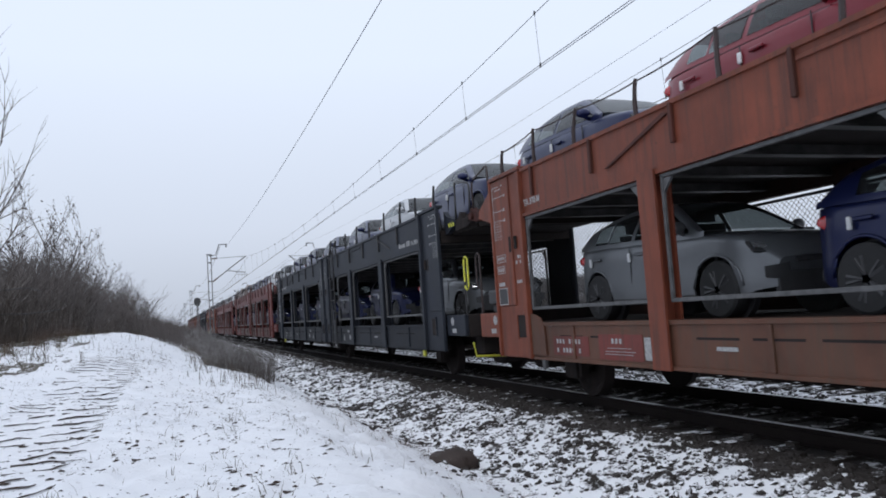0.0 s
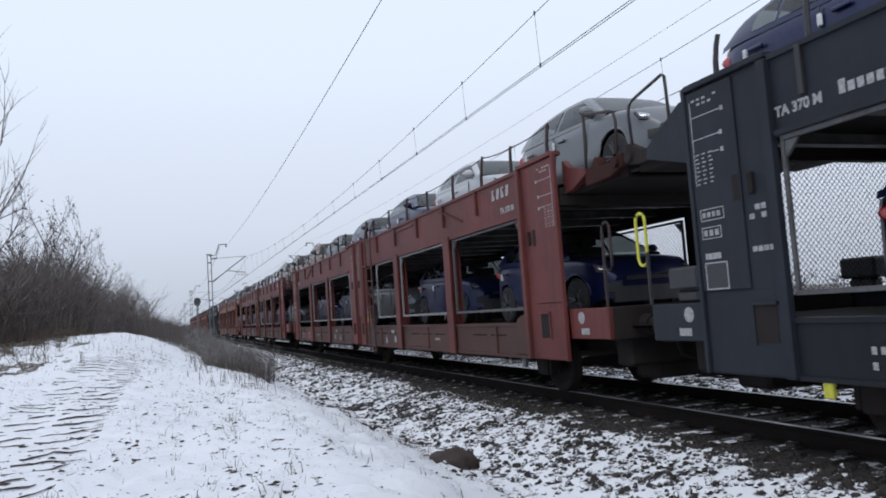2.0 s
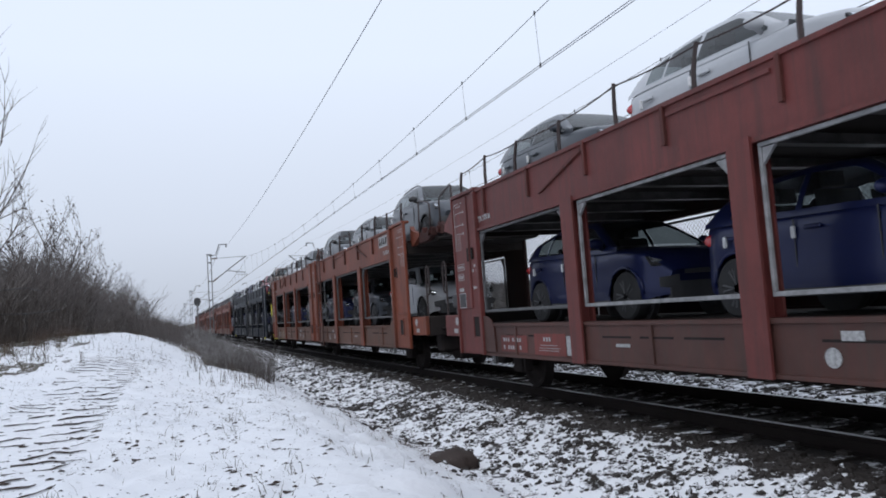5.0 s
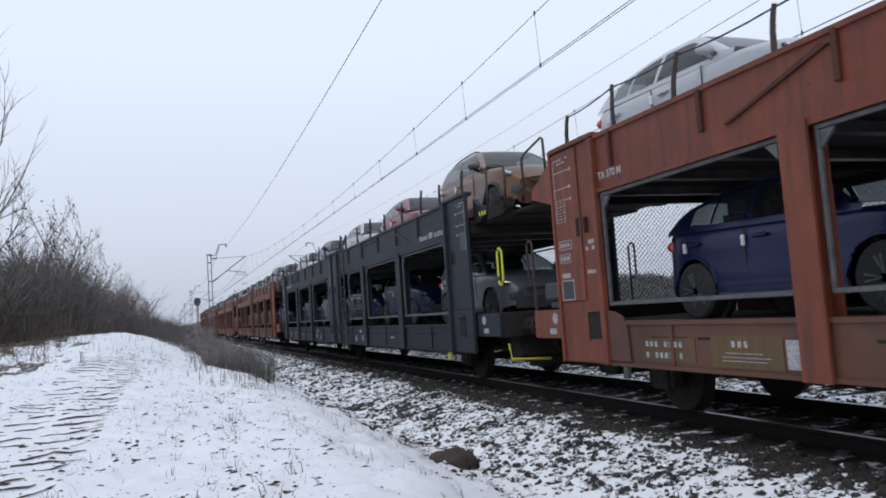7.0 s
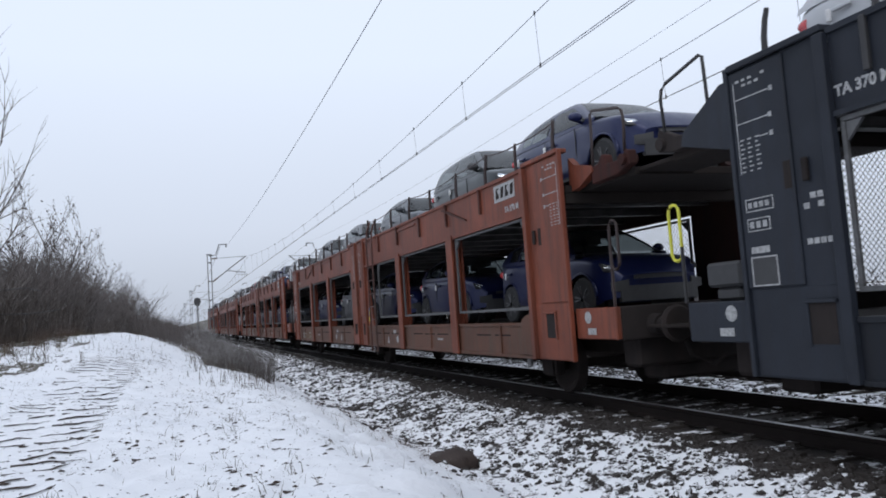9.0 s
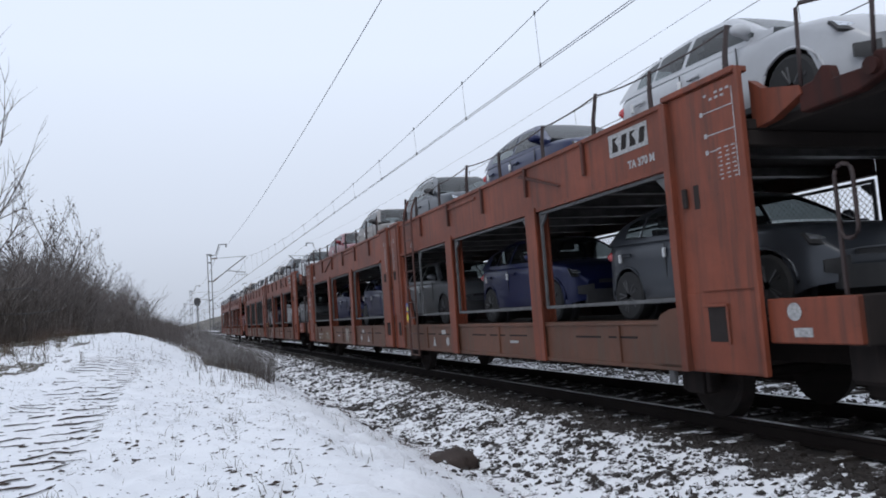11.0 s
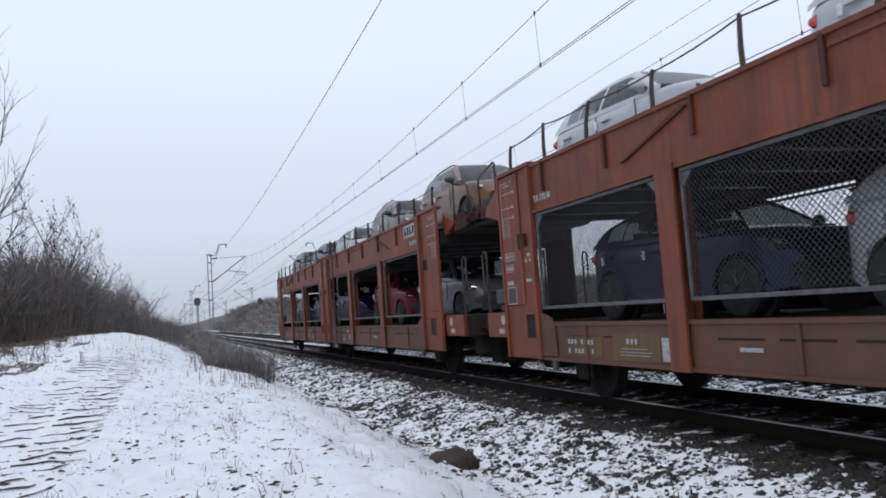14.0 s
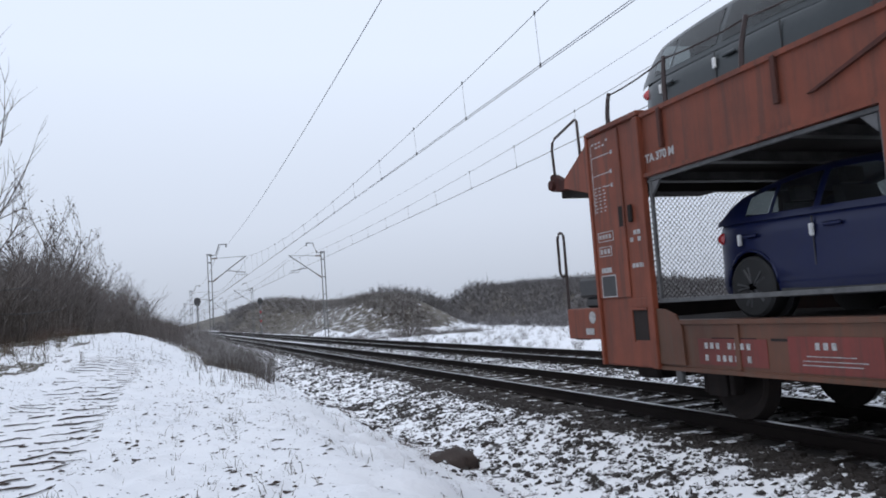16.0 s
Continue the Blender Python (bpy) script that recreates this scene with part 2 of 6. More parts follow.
def shared(name, ob, parent, m=None):
    """Another object on the mesh of ob, under the parent."""
    o = new(name, ob.data)
    o.parent = parent
    if m is not None:
        o.matrix_basis = m
    return o


def box(bm, x0, x1, y0, y1, z0, z1, bevel=0.0):
    v = [bm.verts.new((x, y, z)) for z in (z0, z1) for x, y in ((x0, y0), (x1, y0), (x1, y1), (x0, y1))]
    fs = [bm.faces.new([v[i] for i in q]) for q in ((3, 2, 1, 0), (4, 5, 6, 7), (0, 1, 5, 4), (1, 2, 6, 5), (2, 3, 7, 6), (3, 0, 4, 7))]
    if bevel:
        es = list({e for f in fs for e in f.edges})
        bmesh.ops.bevel(bm, geom=es, offset=bevel, segments=1, affect="EDGES")
    return bm


def boxes(*rows, bevel=0.0):
    bm = bmesh.new()
    for r in rows:
        box(bm, min(r[0], r[1]), max(r[0], r[1]), min(r[2], r[3]), max(r[2], r[3]), min(r[4], r[5]), max(r[4], r[5]), bevel)
    return bm


def slab(bm, outline, x0, x1):
    """A plate: an outline of (y, z) made thick from x0 to x1."""
    a = [bm.verts.new((x0, y, z)) for y, z in outline]
    b = [bm.verts.new((x1, y, z)) for y, z in outline]
    bm.faces.new(a)
    bm.faces.new(b[::-1])
    for i in range(len(a)):
        j = (i + 1) % len(a)
        bm.faces.new((a[i], b[i], b[j], a[j]))
    bmesh.ops.recalc_face_normals(bm, faces=bm.faces)
    return bm


def extrude(bm, profile, a0, a1, axis="y"):
    """A bar of constant section: (x, z) points run along y, or (x, y) points along z."""
    if axis == "y":
        u = [bm.verts.new((p, a0, q)) for p, q in profile]
        w = [bm.verts.new((p, a1, q)) for p, q in profile]
    else:
        u = [bm.verts.new((p, q, a0)) for p, q in profile]
        w = [bm.verts.new((p, q, a1)) for p, q in profile]
    bm.faces.new(u)
    bm.faces.new(w[::-1])
    for i in range(len(u)):
        j = (i + 1) % len(u)
        bm.faces.new((u[i], w[i], w[j], u[j]))
    bmesh.ops.recalc_face_normals(bm, faces=bm.faces)
    return bm


def tube(bm, pts, r, sides=6, r2=None):
    """A round bar along points."""
    rings = []
    pts = [Vector(p) for p in pts]
    for i, p in enumerate(pts):
        d = (pts[min(i + 1, len(pts) - 1)] - pts[max(i - 1, 0)]).normalized()
        a = d.orthogonal().normalized()
        c = d.cross(a)
        rr = r if r2 is None else r + (r2 - r) * i / (len(pts) - 1)
        rings.append([bm.verts.new(p + (a * math.cos(k * 2 * math.pi / sides) + c * math.sin(k * 2 * math.pi / sides)) * rr) for k in range(sides)])
    for u, w in zip(rings, rings[1:]):
        for k in range(sides):
            bm.faces.new((u[k], u[(k + 1) % sides], w[(k + 1) % sides], w[k]))
    bm.faces.new(rings[0][::-1])
    bm.faces.new(rings[-1])
    return bm


def lathe(bm, profile, sides, axis="x", at=(0, 0, 0)):
    """Turns (along, radius) points round an axis."""
    rings = []
    for a, r in profile:
        ring = []
        for k in range(sides):
            c, s = math.cos(k * 2 * math.pi / sides) * r, math.sin(k * 2 * math.pi / sides) * r
            p = {"x": (a, c, s), "y": (c, a, s), "z": (c, s, a)}[axis]
            ring.append(bm.verts.new(Vector(p) + Vector(at)))
        rings.append(ring)
    for u, w in zip(rings, rings[1:]):
        for k in range(sides):
            bm.faces.new((u[k], u[(k + 1) % sides], w[(k + 1) % sides], w[k]))
    bm.faces.new(rings[0][::-1])
    bm.faces.new(rings[-1])
    bmesh.ops.recalc_face_normals(bm, faces=bm.faces)
    return bm


def smooth(ob, angle=None):
    for p in ob.data.polygons:
        p.use_smooth = True
    if angle:
        ob.data.set_sharp_from_angle(angle=radians(angle))
    return ob


def mesh_of(name, verts, faces, material, parent=None):
    me = bpy.data.meshes.new(name)
    me.from_pydata(verts, [], faces)
    me.materials.append(material)
    ob = new(name, me)
    ob.parent = parent
    return ob


def empty(name, label, category, group="", kind="", m=None):
    ob = tagged(new(name), label, category, group, kind)
    ob.empty_display_size = 0.2
    if m is not None:
        ob.matrix_basis = m
    return ob


def lettering(text, size):
    """The outline of words as flat mesh data, 3 mm thick, along +x with y up."""
    cu = bpy.data.curves.new("lettering", "FONT")
    cu.body, cu.size, cu.extrude, cu.offset = text, size, 0.0015, size * 0.035
    ob = bpy.data.objects.new("lettering", cu)
    scene.collection.objects.link(ob)
    me = bpy.data.meshes.new_from_object(ob.evaluated_get(bpy.context.evaluated_depsgraph_get()))
    bpy.data.objects.remove(ob)
    return me


# words on the near side read towards -y
ON_NEAR_SIDE = Matrix(((0, 0, -1, 0), (-1, 0, 0, 0), (0, 1, 0, 0), (0, 0, 0, 1)))

# ---- the ground ----
TRACK_X = (6.54, 10.14)


def step(a, b, v):
    t = min(1.0, max(0.0, (v - a) / (b - a)))
    return t * t * (3 - 2 * t)


def ground_z(x, y):
    """Height of the snow: path mound, ditch, track bed, field and hills beyond."""
    mound = 0.5 + 0.86 * step(2, 21, y) * step(1.1, -1.5, x) - 0.12 * step(14, 40, y) * step(-0.5, 1.3, x)
    mound += 0.25 * step(-3, -14, x) - 0.5 * step(24, 45, y) * step(2, -1, x)
    z = mound + (-0.42 - mound) * step(0.75, 3.25, x)
    z = z + (-0.2 - z) * step(3.1, 5.0, x)
    z = z - 0.45 * step(11.8, 13.4, x)
    if y < 0 or x < 13.4:
        return z
    # a bank runs along the far track and ends where a field opens; a wooded hill rises behind the field
    bank = (3.2 * step(61, 84, y) + 0.8 * step(82, 88, y) + 3.0 * step(115, 205, y)) * step(13.6, 23 + 3 * step(90, 60, y), x) * step(75, 40, x)
    r, deg = math.hypot(x, y), math.degrees(math.atan2(x, y))
    foot = 92 - 3.6 * (min(deg, 31) - 21)
    hill = (5.0 - 0.04 * max(0, deg - 25) ** 1.5) * step(foot, foot + 42, r) * step(19.4, 22.6, deg)
    return z + max(bank * step(22.5, 16.5, deg), hill)


LUG = 0.26   # spacing of the tyre lugs


def tread(x, y):
    """Where a point lies in the tractor's tyre track: across (-1 to 1) and the phase of its lugs."""
    u = (x + 1.0 - 0.025 * (y - 7.5)) / 0.45
    return u, (y - 0.14 * u + 0.008 * noise.noise((x * 3, y * 2, 1))) / LUG


def groove(x, y):
    """-1 in the grooves of the tread, 1 on its bars, 0 outside."""
    u, v = tread(x, y)
    if abs(u) >= 1 or not 3 < y < 14:
        return 0.0
    return math.sin(v * 2 * math.pi) * step(-0.95, -0.45, noise.noise((x * 2, y * 1.2, 9)))


def ground_noise(x, y, z):
    a = 0.05 if x < 2.9 else 0.02
    if x > 13:
        a = 0.12
    if 3 < y < 14 and -1.75 < x < -0.3:
        u = tread(x, y)[0]
        if abs(u) < 1:
            z += (0.024 * max(-0.9, groove(x, y)) - 0.012) * (1 - u ** 4) * step(14, 11, y)
    if 2.8 < x < 5.3:
        lump = noise.noise((x * 4.5, y * 4.5, 2)) * 0.03 + noise.noise((x * 9, y * 9, 4)) * 0.016
        z += lump * step(2.8, 3.1, x)
    elif x <= 2.8 and y < 40:
        loose = 0.25 + 0.75 * step(0.8, 1.2, abs(tread(x, y)[0])) if 3 < y < 14 else 1.0
        z += loose * (0.042 * noise.noise((x * 5.5, y * 4.5, 12)) + (0.024 * noise.noise((x * 9, y * 8, 33)) if y < 16 else 0.0)) + 0.03 * abs(noise.noise((x * 1.7, y * 1.7, 15)))
    if 0.9 < x < 3.1 and y < 30:
        z += (0.1 * noise.noise((x * 2.3, y * 1.9, 41)) + 0.045 * noise.noise((x * 6, y * 5, 43))) * step(0.9, 1.5, x) * step(3.1, 2.6, x)
    return z + a * noise.noise((x * 0.8, y * 0.8, 0)) + 0.018 * noise.noise((x * 3.1, y * 3.1, 3)) + 0.007 * noise.noise((x * 11, y * 11, 7))


def spread(edges):
    out = []
    for a, b, s in edges:
        out += list(np.arange(a, b - 1e-6, s))
    return out + [edges[-1][1]]


def build_ground():
    xs = spread([(-1500, -200, 260), (-200, -40, 20), (-40, -12, 2), (-12, -4, 0.5), (-4, -1.64, 0.118), (-1.64, -0.28, 0.04), (-0.28, 3.2, 0.08), (3.2, 5.4, 0.07), (5.4, 12, 0.3), (12, 15, 0.5), (15, 70, 1.6), (70, 300, 23), (300, 1500, 240)])
    ys = spread([(-400, -60, 68), (-60, -6, 6), (-6, 1.2, 0.6), (1.2, 14, 0.05), (14, 30, 0.25), (30, 60, 0.75), (60, 150, 1.5), (150, 400, 12), (400, 2500, 210)])
    verts = [(x, y, ground_noise(x, y, ground_z(x, y))) for y in ys for x in xs]
    w = len(xs)
    faces = [(j * w + i, j * w + i + 1, j * w + w + i + 1, j * w + w + i) for j in range(len(ys) - 1) for i in range(w - 1)]
    ob = mesh_of("ground", verts, faces, SNOWGROUND)
    ob.data.materials.append(BALLAST)
    ob.data.materials.append(GROOVESNOW)
    ob.data.materials.append(WEEDSNOW)
    ob.data.materials.append(BANKSNOW)
    ob.data.materials.append(WOODFLOOR)
    for p in ob.data.polygons:
        p.use_smooth = True
        c = p.center
        if 3.0 < c.x < 12.6:
            p.material_index = 1
        # tread grooves get a darker snow that paints in their shade
        elif -1.6 < c.x < -0.4 and c.y < 14 and groove(c.x, c.y) < -0.97 and noise.noise((c.x * 3, c.y * 2, 51)) > 0.1:
            p.material_index = 2
        elif c.x < -1.2 - 0.02 * c.y and 10 < c.y < 32 and noise.noise((c.x * 0.9, c.y * 0.45, 17)) + 0.5 * noise.noise((c.x * 4, c.y * 1.6, 19)) > 0.28 - 0.5 * step(10, 20, c.y) * step(-1.2, -4, c.x):
            p.material_index = 3
        elif c.x > 14 and c.y > 40 and c.z > -0.1:
            p.material_index = 5 if math.atan2(c.x, c.y) > radians(20.5) or c.y > 110 or c.x > 21 else 4
    return tagged(ob, "grassy ground under thin patchy snow", "ground", "", "structure")


build_ground()
# ---- the two tracks ----
def rail_profile(cx):
    half = [(0.07, -0.172), (0.07, -0.16), (0.012, -0.14), (0.012, -0.045), (0.036, -0.032), (0.036, -0.006), (0.028, 0.0)]
    return [(cx + a, b) for a, b in half] + [(cx - a, b) for a, b in half[::-1]]


def build_track(cx, label):
    track = empty("railway_track", label, "track", "railway tracks", "structure", pose(cx, 0, 0))
    for side in (-0.75, 0.75):
        bm = bmesh.new()
        prof = rail_profile(side)
        a = [bm.verts.new((x, -60, z)) for x, z in prof]
        b = [bm.verts.new((x, 420, z)) for x, z in prof]
        for i in range(len(a)):
            j = (i + 1) % len(a)
            bm.faces.new((a[i], b[i], b[j], a[j]))
        bmesh.ops.recalc_face_normals(bm, faces=bm.faces)
        rail = part("rail", bm, RAIL, track, "rusty steel rail with a bright running face")
        part("running_face", boxes((side - 0.03, side + 0.03, -60, 420, 0.0, 0.002)), RAIL_TOP, rail)
    return track


def snowy(name, base, lo, hi):
    m, n, l, b = tree_of(name)
    t = noise_of(n, l, 5, 6, 0.7, "World")
    k = n.new("ShaderNodeMath")
    k.operation = "MULTIPLY"
    l.new(ramp(n, l, t.outputs[0], lo, hi).outputs[0], k.inputs[0])
    l.new(up_facing(n, l, 0.5, 0.9), k.inputs[1])
    f = noise_of(n, l, 30, 5)
    l.new(mix(n, l, k.outputs[0], mix(n, l, f.outputs[0], base, tuple(v * 0.5 for v in base)), SNOW), b.inputs["Base Color"])
    b.inputs["Roughness"].default_value = 0.85
    return m


SLEEPER_SNOW = snowy("snowy_sleeper", (0.04, 0.032, 0.027), 0.52, 0.58)
tracks = [build_track(TRACK_X[0], "straight railway track on snowy ballast"), build_track(TRACK_X[1], "parallel second railway track on ballast")]


def build_sleepers():
    first = None
    for tr in tracks:
        for i in range(42):
            y = 3.0 + 0.6 * i
            if first is None:
                bm = bmesh.new()
                slab(bm, [(-0.13, -0.34), (0.13, -0.34), (0.11, -0.175), (-0.11, -0.175)], -1.3, 1.3)
                for s in (-0.75, 0.75):
                    for e in (-0.1, 0.1):
                        box(bm, s + e - 0.035, s + e + 0.035, -0.06, 0.06, -0.176, -0.14)
                first = part("sleeper", bm, SLEEPER_SNOW, tr, "timber sleeper with snow on it")
                first.location = (0, y, 0)
            else:
                o = shared("sleeper", first, tr, pose(random.uniform(-0.02, 0.02), y, random.uniform(-0.01, 0.005), 0, 0, random.uniform(-0.5, 0.5)))
    for tr in tracks:
        bm = bmesh.new()
        for y in [-0.6 * k for k in range(-4, 90)] + [28.2 + 0.6 * k for k in range(494)]:
            box(bm, -1.3, 1.3, y - 0.12, y + 0.12, -0.34, -0.175)
        tagged(part("far_sleepers", bm, SLEEPER_SNOW, tr), kind="stuff")


# ---- double-deck wagons: pairs of close-coupled halves, 26.7 m a pair ----
HALF, PAIR, PITCH = 11.8, 23.9, 27.0


def wire_panel(y0, y1, z0, z1, x, pitch=0.085, r=0.0025):
    """Diamond wire netting as crossed thin bars, cut to the opening."""
    verts, faces = [], []
    h = z1 - z0
    for sgn in (1, -1):
        a = y0 - h
        while a < y1 + h:
            pa, pb = (a, z0), (a + sgn * h, z1)
            (ya, za), (yb, zb) = (pa, pb) if pa[0] < pb[0] else (pb, pa)
            sl = (zb - za) / (yb - ya)
            if yb > y0 and ya < y1:
                if ya < y0:
                    za, ya = za + sl * (y0 - ya), y0
                if yb > y1:
                    zb, yb = zb + sl * (y1 - yb), y1
                if yb - ya > 0.01:
                    k = len(verts)
                    for yy, zz in ((ya, za), (yb, zb)):
                        verts += [(x, yy - sl * r, zz + r), (x, yy + sl * r, zz - r), (x + r * 1.5, yy, zz)]
                    faces += [(k, k + 1, k + 4, k + 3), (k + 1, k + 2, k + 5, k + 4), (k + 2, k, k + 3, k + 5)]
            a += pitch
    return verts, faces


def handrail_loop(x, y, z0, z1, w, mat, post, parent, r=0.02):
    """A long upright ring on a post."""
    bm = bmesh.new()
    zb, q = z1 - 0.62, abs(w) / 2
    ring = [(x, y + w / 2 + q * math.cos(k * math.pi / 6), z1 - q + q * math.sin(k * math.pi / 6)) for k in range(7)]
    ring += [(x, y + w / 2 - q * math.cos(k * math.pi / 6), zb + q - q * math.sin(k * math.pi / 6)) for k in range(7)]
    tube(bm, ring + ring[:2], r, 6)
    loop = smooth(part("handrail", bm, mat, parent))
    bm = bmesh.new()
    tube(bm, [(x, y, z0), (x, y, zb + 0.15)], r * 1.1, 6)
    part("handrail_post", bm, post, loop)
    return loop


def build_wagon(color, label):
    paint, sill = WAGON[color], SKIRT[color]
    rail_paint = POST if color == "grey" else plain(color + "_dark_post", (0.032, 0.018, 0.017), 0.6)
    w = empty("car_carrier_wagon", label, "rail wagon", "wagons of the train")
    rib_paint = rail_paint if color == "grey" else RIBS[color]
    wheel = None
    for front in (False, True):
        def Y(d):
            return -PAIR + d if front else -d
        for sx in (-1, 1):
            def X(v):
                return sx * v
            # the far side takes the paint darkened for the wagon's inner shade
            paint, sill = (WAGON[color], SKIRT[color]) if sx < 0 else (SHADED_INSIDE[color], SHADED_INSIDE[color])
            c_end = 11.165 if front else 10.895
            # lower side girder: an open channel with a ledge
            bm = bmesh.new()
            extrude(bm, [(X(p), q) for p, q in ((1.36, 0.575), (1.52, 0.575), (1.52, 0.615), (1.497, 0.62), (1.497, 1.06), (1.52, 1.065), (1.52, 1.11), (1.34, 1.11), (1.34, 1.07), (1.45, 1.06), (1.45, 0.62), (1.36, 0.615))], Y(1.17), Y(c_end))
            girder = part("side_girder", bm, sill, w, "mud-stained lower side girder")
            for d in (2.0, 2.8, 4.9, 5.7, 6.5, 8.3, 9.1, 9.9) if sx < 0 else ():
                part("drain_slot", boxes((X(1.49), X(1.5), Y(d), Y(d + 0.62), 0.905, 0.93)), DARK, girder)
            for d in (2.35, 5.9, 9.6) if sx < 0 else ():
                part("stiffener", boxes((X(1.497), X(1.52), Y(d), Y(d + 0.06), 0.62, 1.06), bevel=0.004), sill, girder)
            # upper side beam: a deep channel
            low = 2.7 if sx < 0 else 2.64
            bm = bmesh.new()
            extrude(bm, [(X(p), q) for p, q in ((1.4, low), (1.53, low), (1.53, low + 0.045), (1.49, low + 0.055), (1.49, 3.375), (1.52, 3.38), (1.52, 3.43), (1.38, 3.43), (1.38, 3.39), (1.44, 3.375), (1.44, low + 0.055), (1.4, low + 0.045))], Y(1.17), Y(c_end))
            beam = part("upper_side_beam", bm, paint, w)
            if sx < 0:
                for k in range(6):
                    d = 1.13 + 1.69 * k if front else 1.49 + 1.66 * k
                    part("rib", boxes((X(1.49), X(1.535), Y(d), Y(d + 0.055), 2.97, 3.4), bevel=0.006), rib_paint, beam)
                bm = bmesh.new()
                slab(bm, [(Y(3.5), 2.96), (Y(3.58), 2.96), (Y(4.78), 3.3), (Y(4.7), 3.33)], X(1.492), X(1.522))
                part("diagonal_brace", bm, rib_paint, beam)
                part("cover_strip", boxes((X(1.49), X(1.515), Y(6.55), Y(8.05), 3.27, 3.31), bevel=0.004), paint, beam)
            if sx < 0:
                part("snow_ridge", boxes((X(1.385), X(1.46), Y(1.2), Y(c_end - 0.1), 3.43, 3.45), bevel=0.006), LYING_SNOW, w, "thin snow on the beam's top edge")
            # outer end: backing plate, raised upper plate, recessed foot with its pocket as a dark plate, corner post
            # and cap
            wide = 0.78 if front else 0.69
            end = part("end_panel", boxes((X(1.455), X(1.492), Y(0.03), Y(1.08), 0.58, 3.42), bevel=0.008), paint, w)
            part("raised_plate", boxes((X(1.492), X(1.515), Y(0.032), Y(wide), 1.385, 3.4), bevel=0.01), paint, end)
            part("corner_post", boxes((X(1.47), X(1.535), Y(-0.02), Y(0.03), 0.58, 3.46), bevel=0.008), paint, end)
            part("inner_post", boxes((X(1.48), X(1.56), Y(1.06), Y(1.165), 0.58, 3.4), bevel=0.008), paint, end)
            part("cap_rail", boxes((X(1.36), X(1.54), Y(0.032), Y(1.14), 3.42, 3.48), bevel=0.008), paint, end)
            if sx < 0:
                p0 = 0.46 if front else 0.7
                part("lower_plate", boxes((X(1.492), X(1.5), Y(0.06), Y(1.04), 0.6, 1.37), bevel=0.003), paint, end)
                # no hole is cut: thin dark plates stand for the shade in the pockets
                part("pocket", boxes((X(1.5), X(1.504), Y(p0), Y(p0 + 0.27), 0.89, 1.23)), DARK, end)
                part("pocket_lip", boxes((X(1.5), X(1.53), Y(p0 - 0.03), Y(p0 + 0.3), 1.232, 1.26), (X(1.5), X(1.52), Y(p0 - 0.03), Y(p0), 0.87, 1.23), bevel=0.004), paint, end)
                part("pocket", boxes((X(1.515), X(1.519), Y(wide - 0.1), Y(wide - 0.02), 2.22, 2.46)), DARK, end)
                part("latch", boxes((X(1.492), X(1.53), Y(wide + 0.1), Y(wide + 0.16), 2.25, 2.45), bevel=0.008), DARK, end)
                if color != "grey":
                    bm = bmesh.new()
                    slab(bm, [(Y(1.17), 0.64), (Y(1.17), 1.24), (Y(1.32), 1.23), (Y(1.5), 1.17), (Y(1.58), 1.04), (Y(1.6), 0.64)], X(1.505), X(1.525))
                    part("corner_plate", bm, sill, end, "mud-crusted corner plate")
            if sx < 0:
                def mark(name, rows, holder, on=1.515):
                    ob = part(name, boxes(*[(X(on), X(on + 0.003), Y(a), Y(b), z0, z1) for a, b, z0, z1 in rows]), WHITE, holder)
                    tagged(ob, kind="stuff")

                def outline(a, b, z0, z1, t=0.01):
                    return [(a, b, z0, z0 + t), (a, b, z1 - t, z1), (a, a + t, z0 + t, z1 - t), (b - t, b, z0 + t, z1 - t)]

                # loading gauge: an upright line, two long bars with dots, a scale of ticks
                rows = [(0.085, 0.095, 2.44, 3.3), (0.095, 0.54, 3.128, 3.138), (0.095, 0.5, 2.9, 2.91)]
                rows += [(0.52, 0.56, 3.11, 3.155), (0.48, 0.52, 2.885, 2.93), (0.48, 0.52, 2.72, 2.765), (0.36, 0.46, 2.738, 2.748)]
                rows += [(a, a + 0.035 + 0.02 * (k % 2), 2.45 + 0.042 * k, 2.463 + 0.042 * k) for k in range(8) for a in (0.11, 0.2, 0.3)]
                rows += [(0.12 + 0.08 * k, 0.165 + 0.08 * k, z, z + 0.022) for k in range(5) for z in (3.24, 3.29) if (k + int(z * 100)) % 4]
                mark("loading_gauge", rows, end)
                if not front:
                    mark("notice", outline(0.1, 0.44, 2.08, 2.2) + [(0.13 + 0.07 * k, 0.175 + 0.07 * k, 2.115, 2.165) for k in range(4)], end)
                    mark("notice", outline(0.1, 0.38, 1.9, 2.02) + [(0.13 + 0.08 * k, 0.18 + 0.08 * k, 1.93, 1.99) for k in range(3)], end)
                    mark("notice", [(0.12, 0.34, 1.7, 1.76)], end)
                    mark("chalk_box", outline(0.1, 0.42, 1.4, 1.67, 0.014), end)
                    part("chalk_board", boxes((X(1.515), X(1.517), Y(0.116), Y(0.404), 1.416, 1.654)), TRIM, end)
                    mark("notice", [(0.75 + 0.075 * k, 0.81 + 0.075 * k, z, z + 0.05) for k in range(3) for z in (2.1, 2.02) if (k + int(z * 50)) % 3], end, 1.492)
                    mark("notice", [(0.75 + 0.07 * k, 0.805 + 0.07 * k, 1.72, 1.77) for k in range(4)], end, 1.492)
            # panel at the close coupling, with the sloping gusset of the ladder end
            c0, c1 = (11.17, 11.91) if front else (10.9, 11.62)
            r0, r1 = (11.46, 11.9) if front else (11.08, 11.57)
